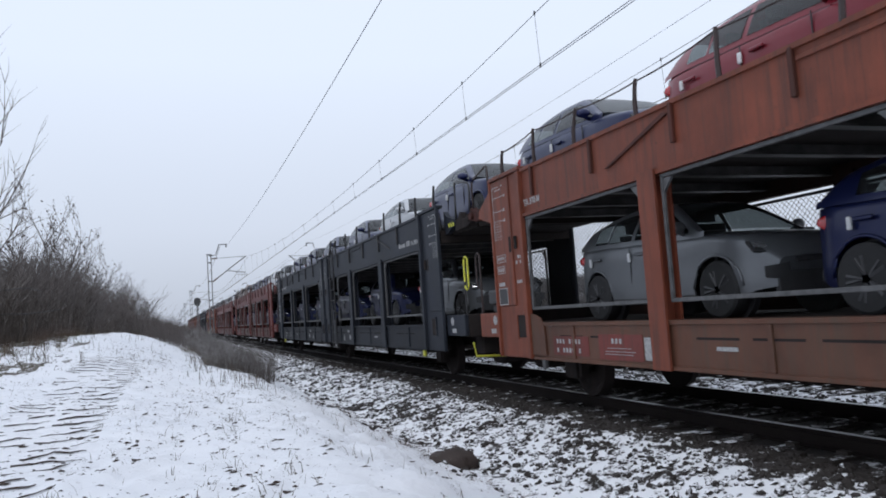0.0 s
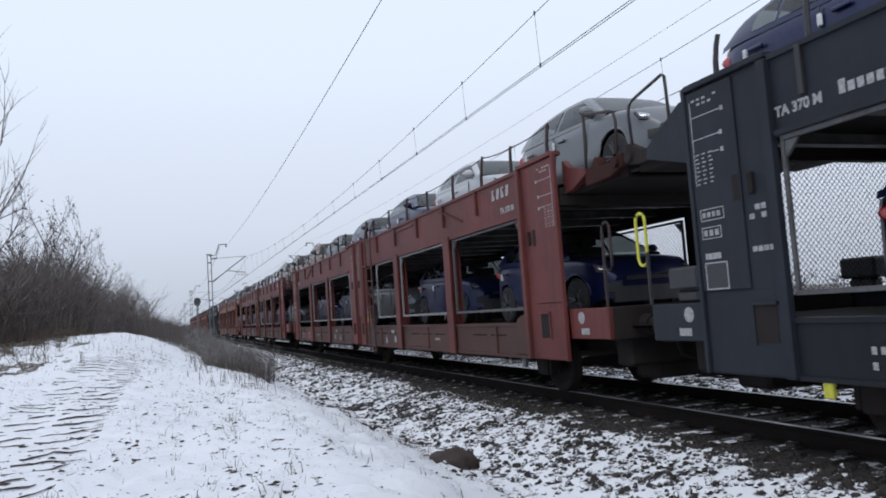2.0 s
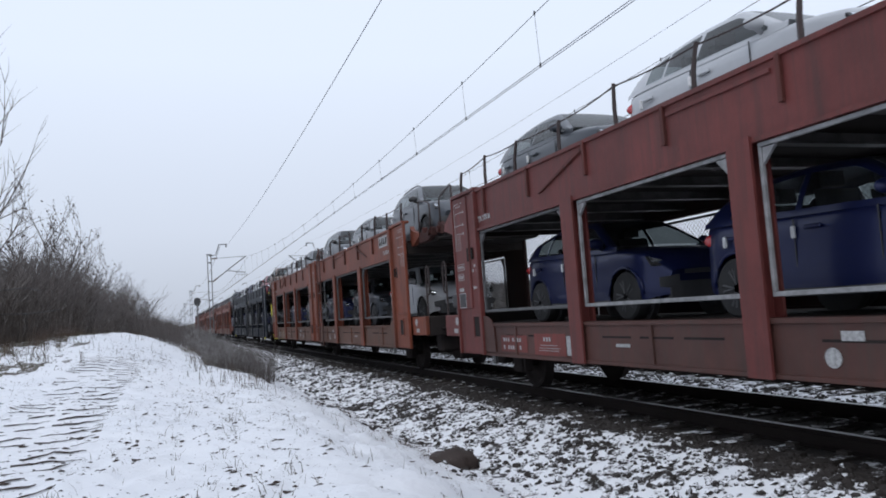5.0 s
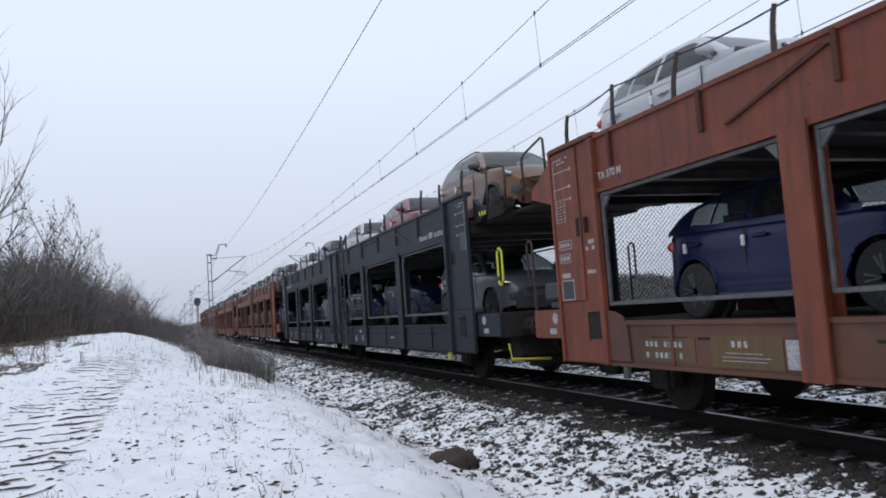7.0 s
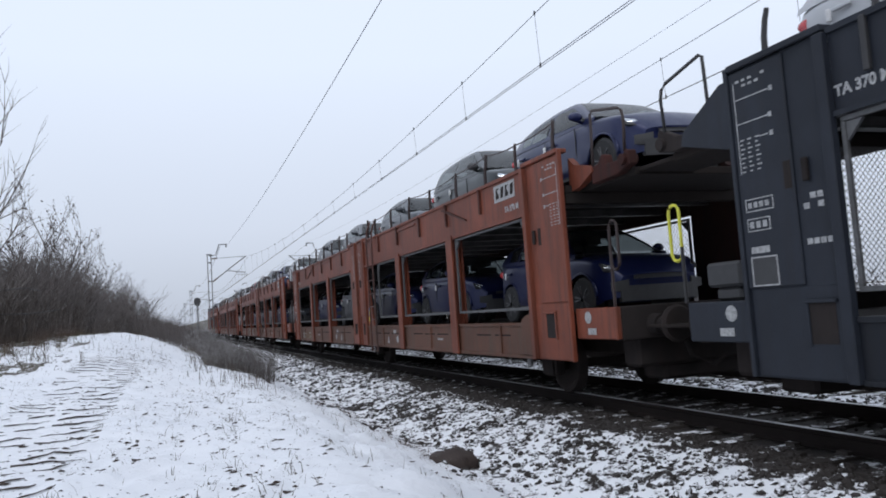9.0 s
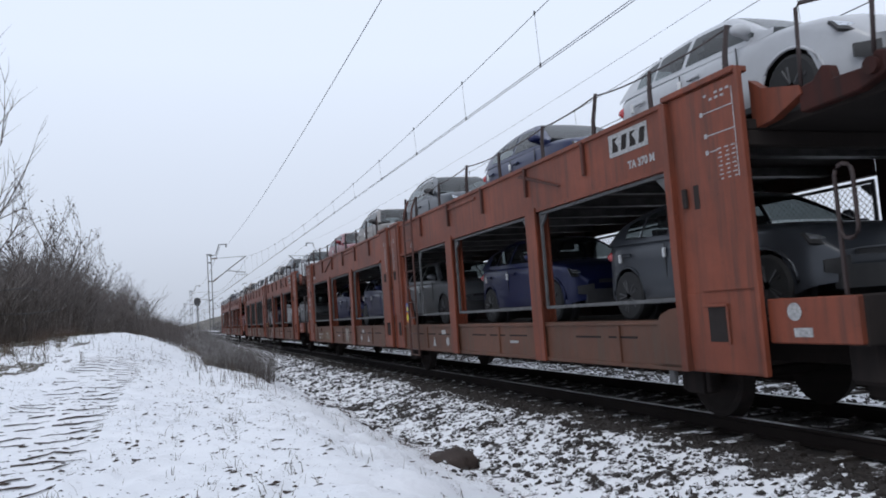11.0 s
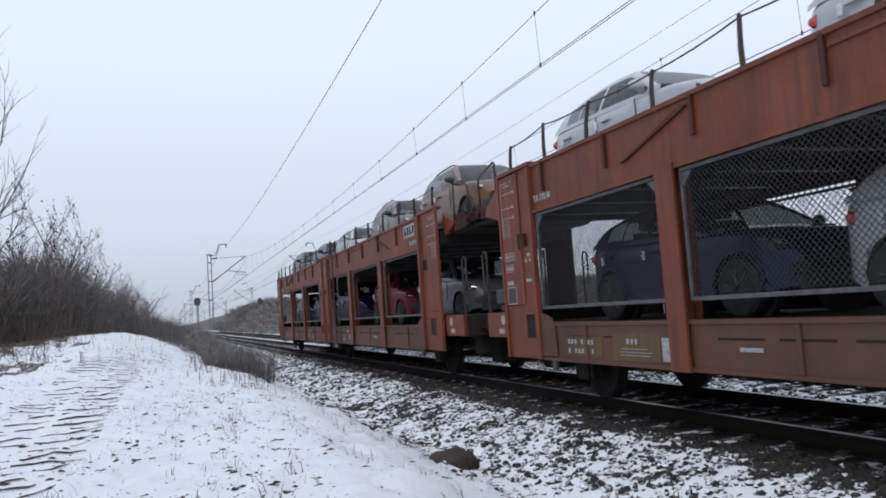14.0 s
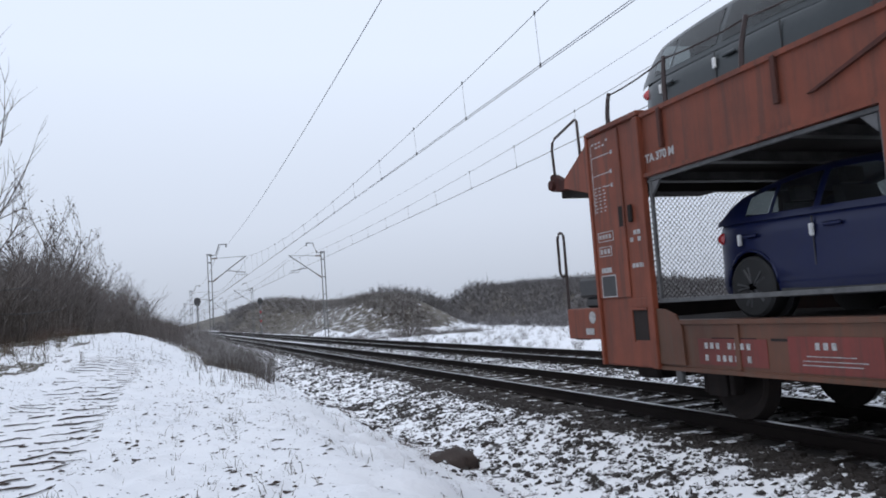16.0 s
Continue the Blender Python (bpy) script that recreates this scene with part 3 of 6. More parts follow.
            inner = part("coupling_end_panel", boxes((X(1.455), X(1.492), Y(c0), Y(c1), 0.58, 3.44), bevel=0.008), paint, w)
            part("raised_plate", boxes((X(1.492), X(1.515), Y(r0), Y(r1), 1.37, 3.41), bevel=0.01), paint, inner)
            part("corner_post", boxes((X(1.46), X(1.53), Y(c1), Y(c1 + 0.04), 0.58, 3.48), bevel=0.008), paint, inner)
            part("cap_rail", boxes((X(1.36), X(1.54), Y(c0 - 0.02), Y(c1 - 0.002), 3.44, 3.5), bevel=0.008), paint, inner)
            if sx < 0:
                q0, h0 = (11.45, 11.65) if front else (11.2, 11.2)
                part("lower_plate", boxes((X(1.492), X(1.5), Y(r0 - 0.02), Y(c1 - 0.04), 0.6, 1.36), bevel=0.003), paint, inner)
                # dark plates again in place of the shaded holes
                part("pocket", boxes((X(1.5), X(1.504), Y(q0), Y(q0 + 0.25), 0.87, 1.18)), DARK, inner)
                part("pocket_lip", boxes((X(1.5), X(1.53), Y(q0 - 0.03), Y(q0 + 0.28), 1.182, 1.21), (X(1.5), X(1.52), Y(q0 - 0.03), Y(q0), 0.85, 1.18), bevel=0.004), paint, inner)
                part("pocket", boxes((X(1.515), X(1.519), Y(h0), Y(h0 + 0.19), 2.18, 2.38)), DARK, inner)
            if front:
                bm = bmesh.new()
                slab(bm, [(Y(c0), 2.66), (Y(c0), 1.112), (Y(10.58), 1.112), (Y(11.08), 2.42), (Y(11.1), 2.66)], X(1.44), X(1.49))
                part("gusset", bm, paint, inner)
                part("inner_post", boxes((X(1.492), X(1.55), Y(c0 - 0.002), Y(c0 + 0.08), 0.58, 3.43), bevel=0.008), paint, inner)
            if sx < 0:
                m0 = 11.66 if front else 11.3
                rows = [(m0 + (0.155 if front else 0.15), m0 + (0.163 if front else 0.158), 2.42, 3.14)] + [(m0 + 0.02 + 0.055 * c, m0 + 0.055 + 0.055 * c, 2.43 + 0.05 * k, 2.443 + 0.05 * k) for k in range(11) for c in range(3) if (k * 3 + c) % 5]
                rows += [(m0 - 0.02, m0 + 0.15, 3.13, 3.139), (m0 + 0.0, m0 + 0.04, 3.06, 3.1)]
                mark("loading_gauge", rows, inner)
            if front and sx < 0:
                d0, z0, xo = (11.27, 2.05, 1.492) if color == "grey" else (10.9, 1.2, 1.49)
                part("warning_sticker", boxes((X(xo), X(xo + 0.004), Y(d0 - 0.0), Y(d0 + 0.17), z0 + 0.2, z0 + 0.4)), PLATE_BLUE, inner, "blue sticker with a yellow warning triangle")
                bm = bmesh.new()
                slab(bm, [(Y(d0 + 0.025), z0 + 0.23), (Y(d0 + 0.145), z0 + 0.23), (Y(d0 + 0.085), z0 + 0.37)], X(xo + 0.004), X(xo + 0.007))
                part("warning_triangle", bm, YELLOW, inner)
                part("warning_sticker", boxes((X(xo), X(xo + 0.004), Y(d0), Y(d0 + 0.17), z0 - 0.03, z0 + 0.19)), ORANGE_STICKER, inner, "orange sticker with a round sign")
                bm = bmesh.new()
                lathe(bm, [(X(xo + 0.004), 0.07), (X(xo + 0.007), 0.07)], 14, "x", (0, Y(d0 + 0.085), z0 + 0.08))
                part("warning_disc", bm, YELLOW, inner)
                bm = bmesh.new()
                slab(bm, [(Y(10.31), 2.82), (Y(10.43), 2.82), (Y(10.37), 2.94)], X(1.49), X(1.493))
                part("warning_triangle", bm, YELLOW if color == "grey" else WHITE, inner)
            # uprights between the openings
            for d in (4.23, 7.73) if front else (4.19, 7.46):
                bm = bmesh.new()
                extrude(bm, [(X(p), Y(d + q)) for p, q in ((1.53, 0), (1.56, 0), (1.56, 0.31), (1.53, 0.31), (1.53, 0.2), (1.36, 0.2), (1.36, 0.31), (1.33, 0.31), (1.33, 0), (1.36, 0), (1.36, 0.12), (1.53, 0.12))], 0.57, 2.76, "z")
                part("upright", bm, paint, w)
            # openings: grey frames with netting
            for k, (a, b) in enumerate(((1.2, 4.2), (4.57, 7.7), (8.07, 9.9)) if front else ((1.2, 4.16), (4.53, 7.43), (7.8, 10.88))):
                z0, z1 = 1.3, 2.69 if sx < 0 else 2.6
                bm = boxes((X(1.455), X(1.495), Y(a), Y(b), z0, z0 + 0.045), (X(1.455), X(1.495), Y(a), Y(b), z1 - 0.04, z1), (X(1.455), X(1.495), Y(a), Y(a + 0.04), z0 + 0.045, z1 - 0.04), (X(1.455), X(1.495), Y(b - 0.04), Y(b), z0 + 0.045, z1 - 0.04), bevel=0.005)
                for ya, yb in ((a + 0.05, a + 0.2), (b - 0.05, b - 0.2)):
                    slab(bm, [(Y(ya), z1 - 0.05), (Y(yb), z1 - 0.05), (Y(ya), z1 - 0.2)], X(1.46), X(1.49))
                fr = part("opening_frame", bm, FRAME_WHITE if color == "red" and k != 0 else FRAME_GREY, w, "grey steel frame of a side opening")
                lo, hi = sorted((Y(a + 0.05), Y(b - 0.05)))
                if sx > 0:
                    mesh_of("wire_netting", *wire_panel(lo, hi, z0 + 0.06, z1 - 0.05, X(1.475)), WIRE, fr)
            if sx > 0:
                # far board, in the same shade-darkened paint
                part("kick_board", boxes((X(1.4), X(1.43), Y(1.2), Y(10.9), 1.11, 1.3)), SHADED_INSIDE[color], w)
            # posts and cable along the upper deck
            ds = [0.16, 1.36, 2.57, 3.94, 5.43, 6.9, 8.36, 9.86, 10.6] if front else [0.5, 1.63, 2.78, 4.2, 5.6, 7.03, 8.42, 9.6, 10.73]
            tops = []
            for k, d in enumerate(ds):
                lean = (-0.08, -0.04, -0.13, -0.06, -0.02, -0.1, -0.05, -0.09, -0.03)[k]
                top = (X(1.5), Y(d) + lean, 3.84 + 0.04 * ((k * 5 + front) % 3))
                bm = bmesh.new()
                tube(bm, [(X(1.495), Y(d), 3.42), (X(1.505), Y(d) + lean * 0.25, 3.6), (X(1.505), Y(d) + lean * 0.6, 3.74), top], 0.03, 5, 0.024)
                part("guard_post", bm, rail_paint, w)
                tops.append(Vector(top) - Vector((0, 0, 0.03)))
            if color != "grey" and sx < 0:
                bm = bmesh.new()
                rope = []
                for a, b in zip(tops, tops[1:]):
                    rope += [a.lerp(b, t) - Vector((0, 0, 0.1 * t * (1 - t))) for t in (0, 0.25, 0.5, 0.75)]
                tube(bm, rope + [tops[-1]], 0.01, 5)
                part("guard_cable", bm, rail_paint, w)
            # end handrails
            if front or sx < 0:
                handrail_loop(X(1.3), Y(-0.76 if front else -1.16), 1.28, 2.36, -0.18 if front else 0.18, YELLOW if color == "grey" and sx < 0 else rail_paint, rail_paint, w)
            bm = bmesh.new()
            tube(bm, [(X(1.3), Y(-1.26), 3.15), (X(1.3), Y(-1.29), 3.55), (X(1.3), Y(-1.26), 3.66), (X(1.3), Y(-1.18), 3.71), (X(1.3), Y(-0.6), 3.83), (X(1.3), Y(-0.55), 3.8), (X(1.3), Y(-0.52), 3.1)], 0.02, 6)
            smooth(part("handrail", bm, rail_paint, w))
            # end of the upper deck
            bm = bmesh.new()
            slab(bm, [(Y(0.05), 2.87), (Y(0.05), 3.34), (Y(-0.1), 3.22), (Y(-0.52), 3.12), (Y(-0.55), 3.04), (Y(-0.2), 2.9)] if front else [(Y(0.05), 2.76), (Y(0.05), 3.42), (Y(-0.3), 3.42), (Y(-0.92), 3.08), (Y(-0.96), 2.95), (Y(-0.3), 2.77)], X(1.24), X(1.34))
            bracket = part("deck_end_bracket", bm, paint, w)
            bm = bmesh.new()
            slab(bm, [(Y(-0.5), 3.1), (Y(-0.66), 3.12), (Y(-0.76), 3.22), (Y(-0.83), 3.2), (Y(-0.86), 3.08), (Y(-1.2), 3.07), (Y(-1.28), 3.17), (Y(-1.36), 3.15), (Y(-1.36), 2.98), (Y(-1.1), 2.9), (Y(-0.5), 2.88)] if front else [(Y(-0.86), 2.94), (Y(-0.86), 3.07), (Y(-1.08), 3.1), (Y(-1.33), 3.22), (Y(-1.38), 3.2), (Y(-1.4), 2.98), (Y(-1.15), 2.93)], X(1.2), X(1.32))
            bmesh.ops.bevel(bm, geom=bm.edges[:], offset=0.012, segments=1, affect="EDGES")
            part("hinge_arm", bm, RUST if color != "grey" else DARK, bracket, "rusty greased hinge arm")
            bm = bmesh.new()
            lathe(bm, [(X(1.16), 0.07), (X(1.37), 0.07)], 12, "x", (0, Y(-1.26 if front else -1.3), 3.05))
            smooth(part("hinge_pin", bm, RUST if color != "grey" else DARK, bracket), 40)
            if color == "grey" and front:
                for k in range(3):
                    bm = bmesh.new()
                    y0 = Y(-0.72) + 0.12 * k
                    slab(bm, [(y0 + 0.2, 2.99), (y0 + 0.25, 2.99), (y0 + 0.29, 3.07), (y0 + 0.24, 3.07)], X(1.342), X(1.348))
                    part("hazard_stripe", bm, YELLOW, w)
                bm = bmesh.new()
                tube(bm, [(X(1.25), Y(-0.86), 0.75), (X(1.25), Y(-0.95), 0.5), (X(0.55), Y(-0.98), 0.46)], 0.022, 6)
                part("uncoupling_lever", bm, YELLOW, w)
            if not front:
                part("rubber_stop", boxes((X(1.12), X(1.36), Y(-0.24), Y(-0.74), 1.42, 1.67), (X(1.16), X(1.32), Y(-0.3), Y(-0.66), 1.282, 1.42), bevel=0.03), TRIM, w, "black rubber end stop")
            # headstock side plate
            bm = boxes((X(1.36), X(1.44), Y(0), Y(-0.97), 0.88, 1.28), bevel=0.012)
            hs = part("headstock_side", bm, paint, w)
            bm = bmesh.new()
            lathe(bm, [(X(1.442), 0.08), (X(1.446), 0.08)], 14, "x", (0, Y(-0.32), 1.16))
            box(bm, *sorted((X(1.442), X(1.446))), *sorted((Y(-0.3), Y(-0.5))), 0.94, 1.02)
            part("white_mark", bm, WHITE, hs)
            # buffers
            bm = bmesh.new()
            e = -1 if not front else 1
            lathe(bm, [(Y(-0.9), 0.14), (Y(-1.12), 0.12), (Y(-1.12), 0.09), (Y(-1.38), 0.09), (Y(-1.38), 0.22), (Y(-1.42), 0.23), (Y(-1.46), 0.2)], 16, "y", (X(0.88), 0, 1.04))
            smooth(part("buffer", bm, DARK, w), 40)
            # jacking bracket under the girder
            if sx < 0:
                part("jacking_bracket", boxes((X(1.44), X(1.5), Y(1.38), Y(1.48), 0.44, 0.6), bevel=0.012), YELLOW if color == "grey" else FRAME_GREY, w)
            # data panels: unreadable lines of lettering
            if sx < 0:
                rows = []
                for d0, n_, z in () if front else ((1.9, 9, 0.82), (1.9, 8, 0.7), (3.3, 4, 0.84)):
                    for k in range(n_):
                        if (k * 7 + n_) % 5:
                            rows.append((X(1.504), X(1.508), Y(d0 + k * 0.085), Y(d0 + k * 0.085 + 0.045), z, z + 0.06))
                rows += [] if front else [(X(1.504), X(1.508), Y(3.2), Y(3.7), 0.78, 0.787), (X(1.504), X(1.508), Y(3.15), Y(3.8), 0.74, 0.747), (X(1.504), X(1.508), Y(3.15), Y(3.75), 0.705, 0.712)]
                rows += [ (X(1.504), X(1.508), Y(5.2), Y(5.5), 0.8, 0.84), (X(1.504), X(1.508), Y(8.5), Y(8.72), 0.92, 1.0)]
                bm = boxes(*rows)
                slab(bm, [(Y(9.1), 0.68), (Y(9.28), 0.68), (Y(9.19), 0.86)], X(1.504), X(1.508))
                lathe(bm, [(X(1.504), 0.085), (X(1.508), 0.085)], 14, "x", (0, Y(8.4), 0.78))
                tagged(part("stencilled_data", bm, WHITE, girder), kind="stuff")
                if color != "grey" and not front:
                    part("data_field", boxes((X(1.5), X(1.5035), Y(1.8), Y(2.75), 0.66, 0.92), (X(1.5), X(1.5035), Y(3.0), Y(3.95), 0.64, 0.95)), FIELD, girder)
                    part("label_holder", boxes((X(1.5), X(1.52), Y(4.0), Y(4.22), 0.66, 0.92), bevel=0.004), WHITE, girder)
        # decks
        if not front:
            net, links = wire_panel(-1.42, 1.42, 1.3, 2.7, 0, 0.07, 0.0026)
            mesh_of("end_net", [(y, x - 0.06, z) for x, y, z in net], links, WIRE, w)
        part("end_cross_member", boxes((-1.44, 1.44, Y(0.0), Y(0.14), 2.71, 2.855), bevel=0.008), DECK, w)
        bm = boxes((-1.44, 1.44, Y(0), Y(HALF), 2.86, 2.96), (-1.2, 1.2, Y(-1.3), Y(0), 2.86, 2.955), bevel=0.01)
        deck = part("upper_deck", bm, DECK, w)
        cross = None
        for k in range(10):
            if cross is None:
                cross = part("cross_beam", boxes((-1.4, 1.4, -0.015, 0.015, 2.765, 2.86), (-1.4, 1.4, -0.07, 0.07, 2.74, 2.765)), CROSS, deck, "steel cross beam, paled for the light on its flange")
                cross.location = (0, Y(0.66), 0)
            else:
                shared("cross_beam", cross, deck, pose(0, Y(0.66 + 1.15 * k), 0))
        bm = boxes((-1.4, 1.4, Y(0.0), Y(HALF), 0.98, 1.08), (-1.3, 1.3, Y(-0.86), Y(0), 0.98, 1.08), (-0.5, -0.3, Y(-0.5), Y(HALF), 0.6, 0.98), (0.3, 0.5, Y(-0.5), Y(HALF), 0.6, 0.98), bevel=0.01)
        part("lower_deck", bm, DECK, w)
        bm = boxes((-1.355, 1.355, Y(-0.78), Y(-0.965), 0.86, 1.28), (-0.2, 0.2, Y(-0.95), Y(-1.06), 0.85, 1.15), bevel=0.015)
        tube(bm, [(0, Y(-0.95), 1.02), (0, Y(-1.25), 1.0), (0, Y(-1.3), 0.9)], 0.05, 8)
        for hx_ in (-0.45, 0.45):
            tube(bm, [(hx_, Y(-0.9), 0.9), (hx_, Y(-1.05), 0.62), (hx_ * 0.6, Y(-1.25), 0.5), (hx_ * 0.3, Y(-1.35), 0.62)], 0.028, 6)
        part("headstock", bm, DARK, w)
        part("coupling_gear", boxes((-1.05, 1.05, Y(-0.45), Y(-0.8), 0.5, 0.88), (-0.6, 0.6, Y(-0.2), Y(-0.7), 0.3, 0.52), bevel=0.04), DARK, w)
        # ladder at the close coupling of the leading half
        if front:
            for sx in (-1, 1):
                ly, lx = Y(10.59), sx * 1.575
                bm = bmesh.new()
                for o in (0, -0.55):
                    tube(bm, [(lx, ly + o, 0.45), (lx, ly + o, 3.35), (lx * 0.985, ly + o - 0.05, 3.62), (lx * 0.93, ly + o - 0.09, 3.86)], 0.022, 6)
                for z in [0.47] + [0.59 + 0.34 * k for k in range(9)]:
                    tube(bm, [(lx, ly, z), (lx, ly - 0.55, z)], 0.014, 5)
                part("ladder", bm, rail_paint if color == "grey" else SKIRT["red"], w)
    # running gear: an axle at each end and one under the close coupling
    for yc in (-1.55, -PAIR / 2, -PAIR + 1.55):
        bm = bmesh.new()
        for s in (-1, 1):
            lathe(bm, [(s * 0.69, 0.12), (s * 0.69, 0.38), (s * 0.68, 0.455), (s * 0.71, 0.445), (s * 0.82, 0.42), (s * 0.82, 0.36), (s * 0.77, 0.3), (s * 0.77, 0.14)], 28, "x")
        lathe(bm, [(-1.0, 0.07), (1.0, 0.07)], 12, "x")
        ws = smooth(part("wheelset", bm, DARK, w, "worn steel wheelset"), 30) if wheel is None else shared("wheelset", wheel, w)
        wheel = wheel or ws
        ws.location = (0, yc, 0.42)
        for s in (-1, 1):
            bm = boxes((s * 0.93, s * 1.12, yc - 0.15, yc + 0.15, 0.28, 0.56), (s * 0.98, s * 1.08, yc - 0.55, yc + 0.55, 0.57, 0.62), (s * 0.98, s * 1.08, yc - 0.4, yc + 0.4, 0.62, 0.67), (s * 0.96, s * 1.1, yc - 0.24, yc - 0.17, 0.3, 0.98), (s * 0.96, s * 1.1, yc + 0.17, yc + 0.24, 0.3, 0.98), bevel=0.01)
            part("axle_guard", bm, DARK, w)
    bm = boxes(*[(-0.7, -0.2, yc - 0.3, yc + 0.3, 0.45, 0.85) for yc in (-5.5, -18.4)], *[(0.1, 0.75, yc - 0.9, yc - 0.2, 0.4, 0.9) for yc in (-5.5, -18.4)], bevel=0.03)
    part("brake_gear", bm, DARK, w)
    # type name on the beams, and the owner's mark as plain shapes
    name = lettering("TA 370 M", 0.125)
    name.materials.append(WHITE)
    for yy in (-1.18, -PAIR + (1.85 if color == "grey" else 1.89)):
        o = new("lettering", name)
        o.parent, o.matrix_basis = w, Matrix.Translation((-1.494, yy, 2.86)) @ ON_NEAR_SIDE
        tagged(o, kind="stuff")
    if color == "grey":
        rows = [(-1.4945, -1.4905, y0 - 0.086 * k, y0 - 0.086 * k - 0.062, 2.87, 2.87 + (0.115 if k in (0, 7, 8, 9) else 0.08)) for y0 in (-1.86, -PAIR + 2.78) for k in range(10) if k != 6]
        tagged(part("owner_mark", boxes(*rows), WHITE, w), kind="stuff")
        for k, z in enumerate((2.02, 1.79, 1.57)):
            yy = -PAIR / 2 - 0.3
            part("owner_mark", boxes((-1.511, -1.505, yy - 0.02, yy + 0.02, z, z + 0.18), (-1.511, -1.505, yy - 0.07, yy + 0.07, z + 0.145, z + 0.18), *(((-1.511, -1.505, yy - 0.07, yy + 0.07, z, z + 0.035),) if k < 1 else ())), WHITE, w)
    else:
        yy = -PAIR + 1.8
        if color == "orange":
            part("owner_plate", boxes((-1.497, -1.491, yy - 0.33, yy + 0.45, 3.06, 3.33)), WHITE, w, "white owner's plate with slanted dark shapes")
        bm = bmesh.new()
        for k in range(4):
            y0 = yy + 0.38 - 0.18 * k
            slab(bm, [(y0, 3.11), (y0 - 0.1, 3.11), (y0 - 0.14, 3.28), (y0 - 0.04, 3.28)] if k % 2 else [(y0, 3.11), (y0 - 0.12, 3.11), (y0 - 0.12, 3.16), (y0 - 0.06, 3.24), (y0 - 0.14, 3.28), (y0 - 0.02, 3.28)], -1.5, -1.497)
        tagged(part("owner_mark", bm, DARK if color == "orange" else WHITE, w), kind="stuff")
    return w
# ---- cars on the decks: lofted bodies, nose towards -y ----
KINDS = {
    # length, width, height, bonnet height, belt height, then along from the tail: rear glass foot, roof's end, roof's start, windscreen foot
    "hatchback": (3.98, 1.74, 1.47, 0.96, 1.0, 0.12, 0.62, 2.15, 3.0),
    "suv": (4.08, 1.78, 1.58, 1.02, 1.06, 0.12, 0.52, 2.15, 3.0),
    "van": (4.15, 1.78, 1.63, 1.02, 1.07, 0.06, 0.4, 2.45, 3.4),
}
WHEEL_R = 0.32


def build_wheel(r):
    bm = bmesh.new()
    lathe(bm, [(-0.1, r * 0.66), (-0.105, r * 0.9), (-0.08, r), (0.08, r), (0.105, r * 0.9), (0.1, r * 0.66)], 26, "x")
    tyre = bm
    bm = bmesh.new()
    lathe(bm, [(-0.09, r * 0.7), (-0.1, r * 0.68), (-0.085, r * 0.62), (-0.03, r * 0.58), (0.0, 0.0001)], 26, "x")
    for k in range(5):
        a = k * 2 * math.pi / 5
        for da in (-0.16, 0.16):
            p0 = Vector((-0.085, math.cos(a + da * 0.4) * 0.04, math.sin(a + da * 0.4) * 0.04))
            p1 = Vector((-0.09, math.cos(a + da) * r * 0.66, math.sin(a + da) * r * 0.66))
            tube(bm, [p0, p1], 0.022, 5)
    lathe(bm, [(-0.1, 0.03), (-0.1, 0.055), (-0.06, 0.06)], 12, "x")
    return tyre, bm


